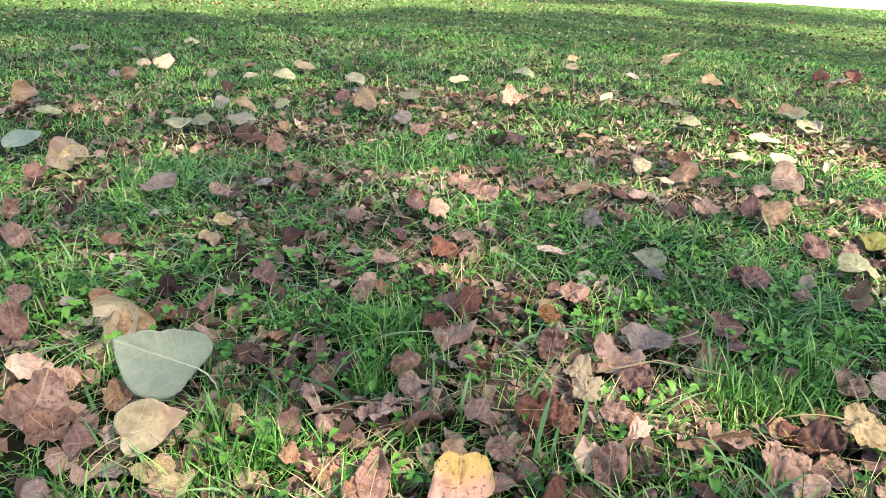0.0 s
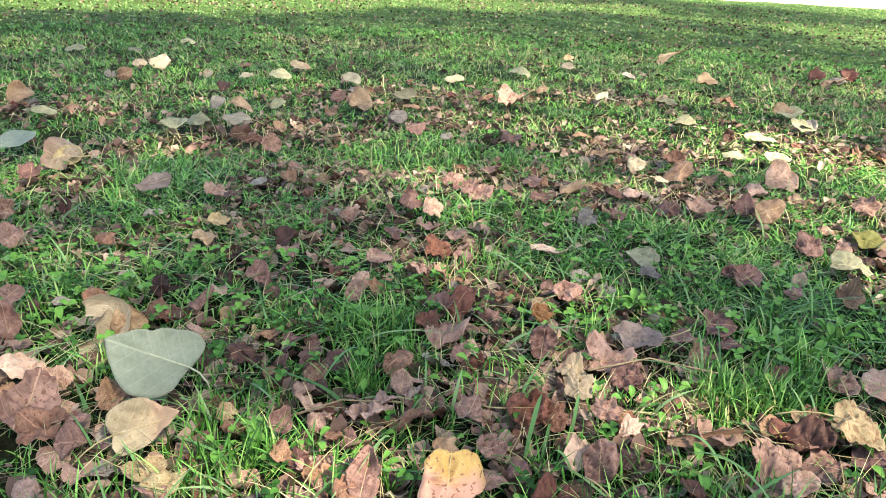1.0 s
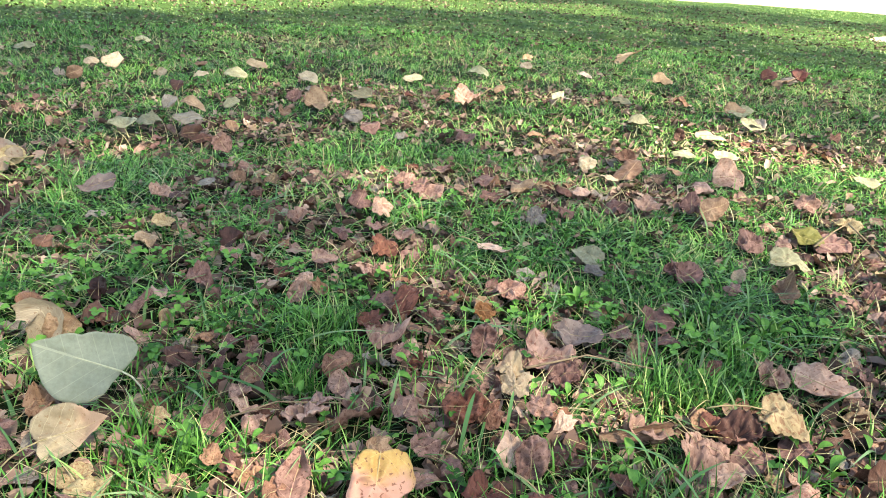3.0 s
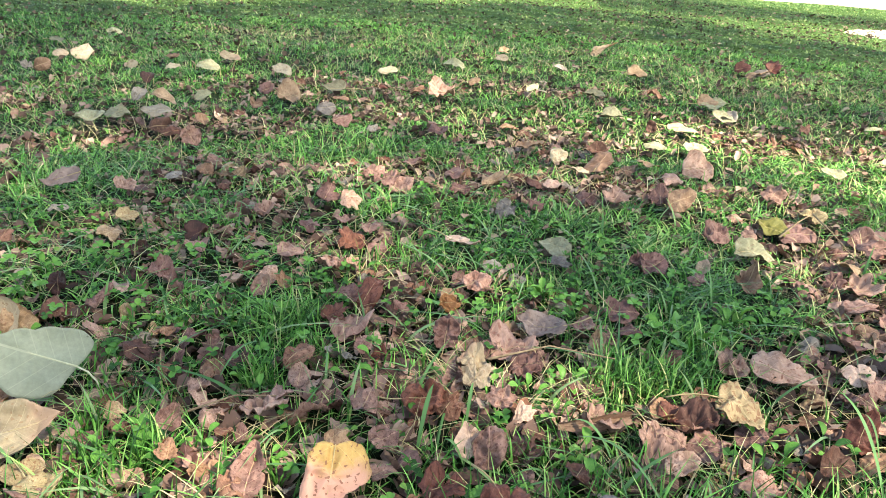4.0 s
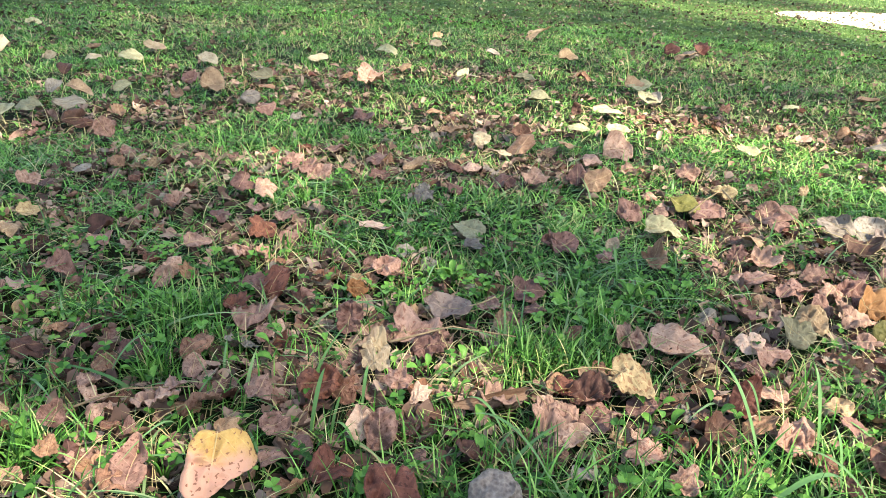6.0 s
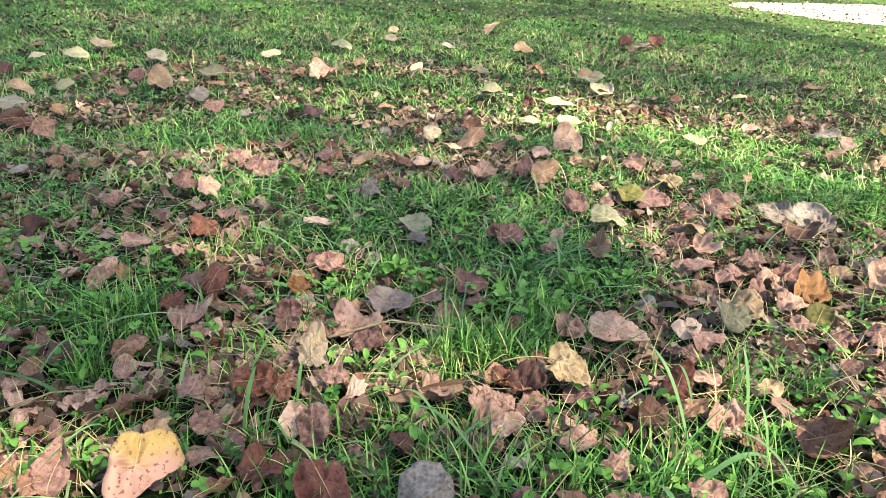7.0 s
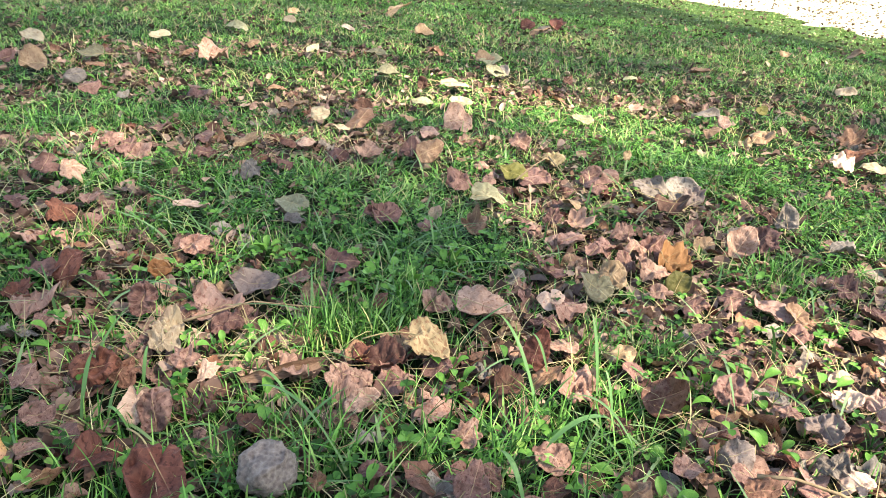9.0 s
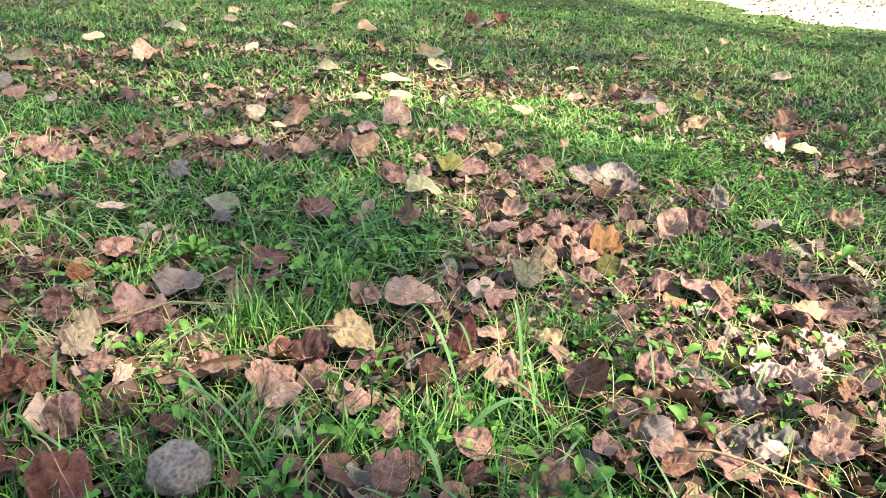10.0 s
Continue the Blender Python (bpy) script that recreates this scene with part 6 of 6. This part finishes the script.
weed(-0.003, 0.542, 0.0149, 5, 302)
weed(-0.363, 0.778, 0.0136, 4, 21)
weed(-0.067, 0.584, 0.0125, 3, 154)
weed(0.267, 0.563, 0.0151, 4, 15)
weed(-0.188, 0.809, 0.0154, 3, 137)
weed(-0.314, 0.914, 0.0147, 3, 242)
weed(0.273, 0.875, 0.0147, 5, 304)
weed(0.311, 0.869, 0.0147, 5, 198)
weed(0.123, 1.131, 0.0153, 5, 218)
weed(0.047, 1.812, 0.0167, 4, 202)
weed(0.440, 0.549, 0.0161, 4, 295)
weed(0.332, 0.689, 0.0135, 4, 227)
weed(0.133, 0.703, 0.0151, 2, 68)
weed(-0.101, 0.710, 0.0134, 2, 187)
weed(-0.142, 0.575, 0.0132, 3, 49)
weed(0.517, 0.783, 0.0168, 4, 18)
weed(-0.014, 0.555, 0.0118, 4, 69)


def clover_plants(count):
    placed = 0
    while placed < count:
        x, y = wedge(1, 0.36, 1.15)
        if litter_level(x, y)[0] < 0.55 and vnoise(x, y, 0.13, 12)[0] > 0.35:
            clover(float(x[0]), float(y[0]), random.uniform(0.014, 0.034), random.uniform(0.007, 0.0115), random.uniform(0, 360))
            placed += 1


clover_plants(170)


# ---- unseen tree added to shade the lawn ----
# where the crown is thin or thick, fitted to place sun patches and shade
crown_gap(0.84, 0.40, 0.19, 0.09, 0.50)
crown_gap(2.95, 4.12, 0.45, 0.22, 0.80)
crown_gap(-0.10, 4.05, 0.70, 0.14, 0.30)
crown_gap(0.70, 2.40, 0.60, 0.20, 0.15)
crown_gap(1.60, 1.75, 0.45, 0.20, 0.15)
crown_gap(0.50, 3.90, 1.60, 0.60, 0.10)
crown_gap(0.10, 0.48, 0.08, 0.08, -2.10)
crown_gap(0.24, 0.46, 0.08, 0.08, -1.10)
crown_gap(0.37, 0.40, 0.08, 0.08, -1.82)
crown_gap(0.47, 0.30, 0.08, 0.08, -0.16)
crown_gap(-0.27, 0.55, 0.09, 0.11, -0.26)
crown_gap(-0.13, 0.62, 0.09, 0.11, 0.61)
crown_gap(0.19, 0.65, 0.09, 0.11, 0.72)
crown_gap(0.35, 0.61, 0.09, 0.11, 0.29)
crown_gap(0.49, 0.53, 0.09, 0.11, 1.03)
crown_gap(0.61, 0.42, 0.09, 0.11, -0.07)
crown_gap(0.69, 0.29, 0.09, 0.11, 0.92)
crown_gap(-0.41, 0.76, 0.11, 0.15, -0.43)
crown_gap(-0.24, 0.85, 0.11, 0.15, -1.01)
crown_gap(-0.06, 0.91, 0.11, 0.15, -0.65)
crown_gap(0.13, 0.92, 0.11, 0.15, -0.31)
crown_gap(0.32, 0.89, 0.11, 0.15, -0.38)
crown_gap(0.50, 0.83, 0.11, 0.15, -1.28)
crown_gap(0.67, 0.72, 0.11, 0.15, 0.69)
crown_gap(0.80, 0.59, 0.11, 0.15, 0.54)
crown_gap(0.91, 0.43, 0.11, 0.15, 0.71)
crown_gap(-0.63, 1.08, 0.14, 0.21, -0.36)
crown_gap(-0.41, 1.20, 0.14, 0.21, -0.38)
crown_gap(-0.17, 1.27, 0.14, 0.21, -0.64)
crown_gap(0.08, 1.30, 0.14, 0.21, 0.52)
crown_gap(0.33, 1.28, 0.14, 0.21, 0.11)
crown_gap(0.79, 1.10, 0.14, 0.21, 0.64)
crown_gap(0.99, 0.95, 0.14, 0.21, -0.37)
crown_gap(1.15, 0.76, 0.14, 0.21, 0.59)
crown_gap(1.28, 0.55, 0.14, 0.21, 0.26)
crown_gap(-0.93, 1.53, 0.19, 0.30, -0.01)
crown_gap(-0.65, 1.69, 0.19, 0.30, -0.38)
crown_gap(0.29, 1.84, 0.19, 0.30, 0.50)
crown_gap(0.61, 1.78, 0.19, 0.30, 0.45)
crown_gap(0.91, 1.66, 0.19, 0.30, 1.04)
crown_gap(1.19, 1.50, 0.19, 0.30, 0.74)
crown_gap(1.43, 1.29, 0.19, 0.30, 0.57)
crown_gap(1.63, 1.03, 0.19, 0.30, 0.30)
crown_gap(-1.00, 2.47, 0.27, 0.43, -0.24)
crown_gap(-0.55, 2.62, 0.27, 0.43, 0.01)
crown_gap(0.38, 2.69, 0.27, 0.43, 0.33)
crown_gap(1.69, 2.18, 0.27, 0.43, 0.10)
crown_gap(2.04, 1.88, 0.27, 0.43, 0.38)
crown_gap(2.34, 1.51, 0.27, 0.43, 0.17)
crown_gap(-1.25, 3.34, 0.43, 0.58, -0.26)
crown_gap(-0.53, 3.55, 0.43, 0.58, 0.11)
crown_gap(0.23, 3.60, 0.43, 0.58, 0.35)
crown_gap(0.97, 3.49, 0.43, 0.58, 0.24)
crown_gap(1.68, 3.24, 0.43, 0.58, 0.11)
crown_gap(2.86, 2.31, 0.43, 0.58, 0.28)
crown_gap(0.03, 0.66, 0.09, 0.11, 0.14)
crown_gap(0.84, 2.60, 0.27, 0.43, 0.17)
crown_gap(1.28, 2.43, 0.27, 0.43, 0.01)
crown_gap(2.32, 2.84, 0.43, 0.58, 0.19)
crown_gap(-0.04, 0.46, 0.08, 0.08, -0.95)
crown_gap(-0.35, 1.80, 0.19, 0.30, -0.06)
crown_gap(0.57, 1.21, 0.14, 0.21, 0.19)


def sun_edge(x):
    """How far out the shade reaches."""
    return np.interp(x, (-4, -1.9, -0.7, 0.3, 1.2, 2.3, 2.85, 3.05, 3.6, 4.6, 7), (3.8, 4.15, 4.6, 5.2, 5.5, 5.1, 4.2, 2.7, 2.4, 2.0, 0.5))


def shade_tree():
    tree = new("tree")
    tagged(tree, "tall unseen broad-leaved tree added behind to shade the lawn", "tree")
    root = Vector((4.2, -6.6, -0.05))
    tree.location = root
    rise = [Vector((0.05 * math.sin(k), 0.06 * math.cos(1.3 * k), 1.35 * k)) for k in range(8)]
    v, f = tube(rise, [0.42, 0.32, 0.29, 0.27, 0.25, 0.22, 0.18, 0.13], 14)
    part("trunk", mesh_from("trunk", v, f, BARK), tree)
    count = 240000
    gx, gy = rng.uniform(-4.6, 6.4, count), rng.uniform(-4.0, 9.2, count)
    tau = 0.50 * np.clip(1 - field(GAPS, gx, gy), 0.05, 2.0) * (0.84 + 0.28 * vnoise(gx, gy, 0.22, 21)) * (1 - 0.22 * np.clip((gx - 0.4) / 1.2, 0, 1))
    inside = np.clip((sun_edge(gx) + 0.5 * (vnoise(gx, gy, 0.35, 20) - 0.5) - gy) / 0.25, 0, 1)
    # extra band of leaves, added to throw a strip of shade farther out
    shade_band = np.clip(1.7 - np.abs(gy - 5.85 + 0.10 * (gx - 3.0)) / 0.55, 0, 1) * (gx > 2.0)
    outer = np.clip((vnoise(gx / 3, gy, 0.5, 23) - 0.35) * 3, 0, 1) * (gy > 6.2) * (gx > -1)
    inside = np.maximum(inside, np.maximum(shade_band, outer))
    rim = np.hypot((gx - 0.9) / 5.0, (gy - 2.6) / 6.2) + 0.22 * (vnoise(gx, gy, 0.9, 24) - 0.5) + 0.10 * (vnoise(gx, gy, 0.3, 25) - 0.5)
    inside = inside * np.clip((1.0 - rim) / 0.12, 0, 1)
    ok = rng.random(count) < tau * inside
    gx, gy = gx[ok], gy[ok]
    up = rng.uniform(8.6, 11.6, len(gx))
    px, py = gx + SUN_TO.x / SUN_TO.z * up, gy + SUN_TO.y / SUN_TO.z * up
    leaf_v, leaf_t = leaflet_shape(4, 0.2)
    v, t = scatter(leaf_v, leaf_t, np.stack([px - root.x, py - root.y], 1), rng.uniform(0, 6.28, len(gx)), rng.normal(0.35, 0.5, len(gx)), rng.uniform(0.055, 0.102, len(gx)), up - root.z)
    crown = part("crown", bulk_mesh("crown", v, t, CROWN), tree)
    crown["kind"] = "stuff"
    for k, (ex, ey) in enumerate(((-3.2, 1.5), (-2.4, 3.6), (-1.0, -2.5), (1.5, -2.2), (4.6, -1.6), (-3.4, -1.0))):
        high = 10.0 + 0.5 * math.sin(3 * k)
        end = Vector((ex + SUN_TO.x / SUN_TO.z * high - root.x, ey + SUN_TO.y / SUN_TO.z * high - root.y, high))
        start = rise[5 + k % 3]
        mid = start.lerp(end, 0.5) + Vector((0, 0, 0.35))
        v, f = tube([start, start.lerp(mid, 0.5) + Vector((0, 0, 0.1)), mid, mid.lerp(end, 0.6), end], [0.09, 0.07, 0.05, 0.03, 0.012], 8)
        part("limb", mesh_from("limb", v, f, BARK), tree)


shade_tree()
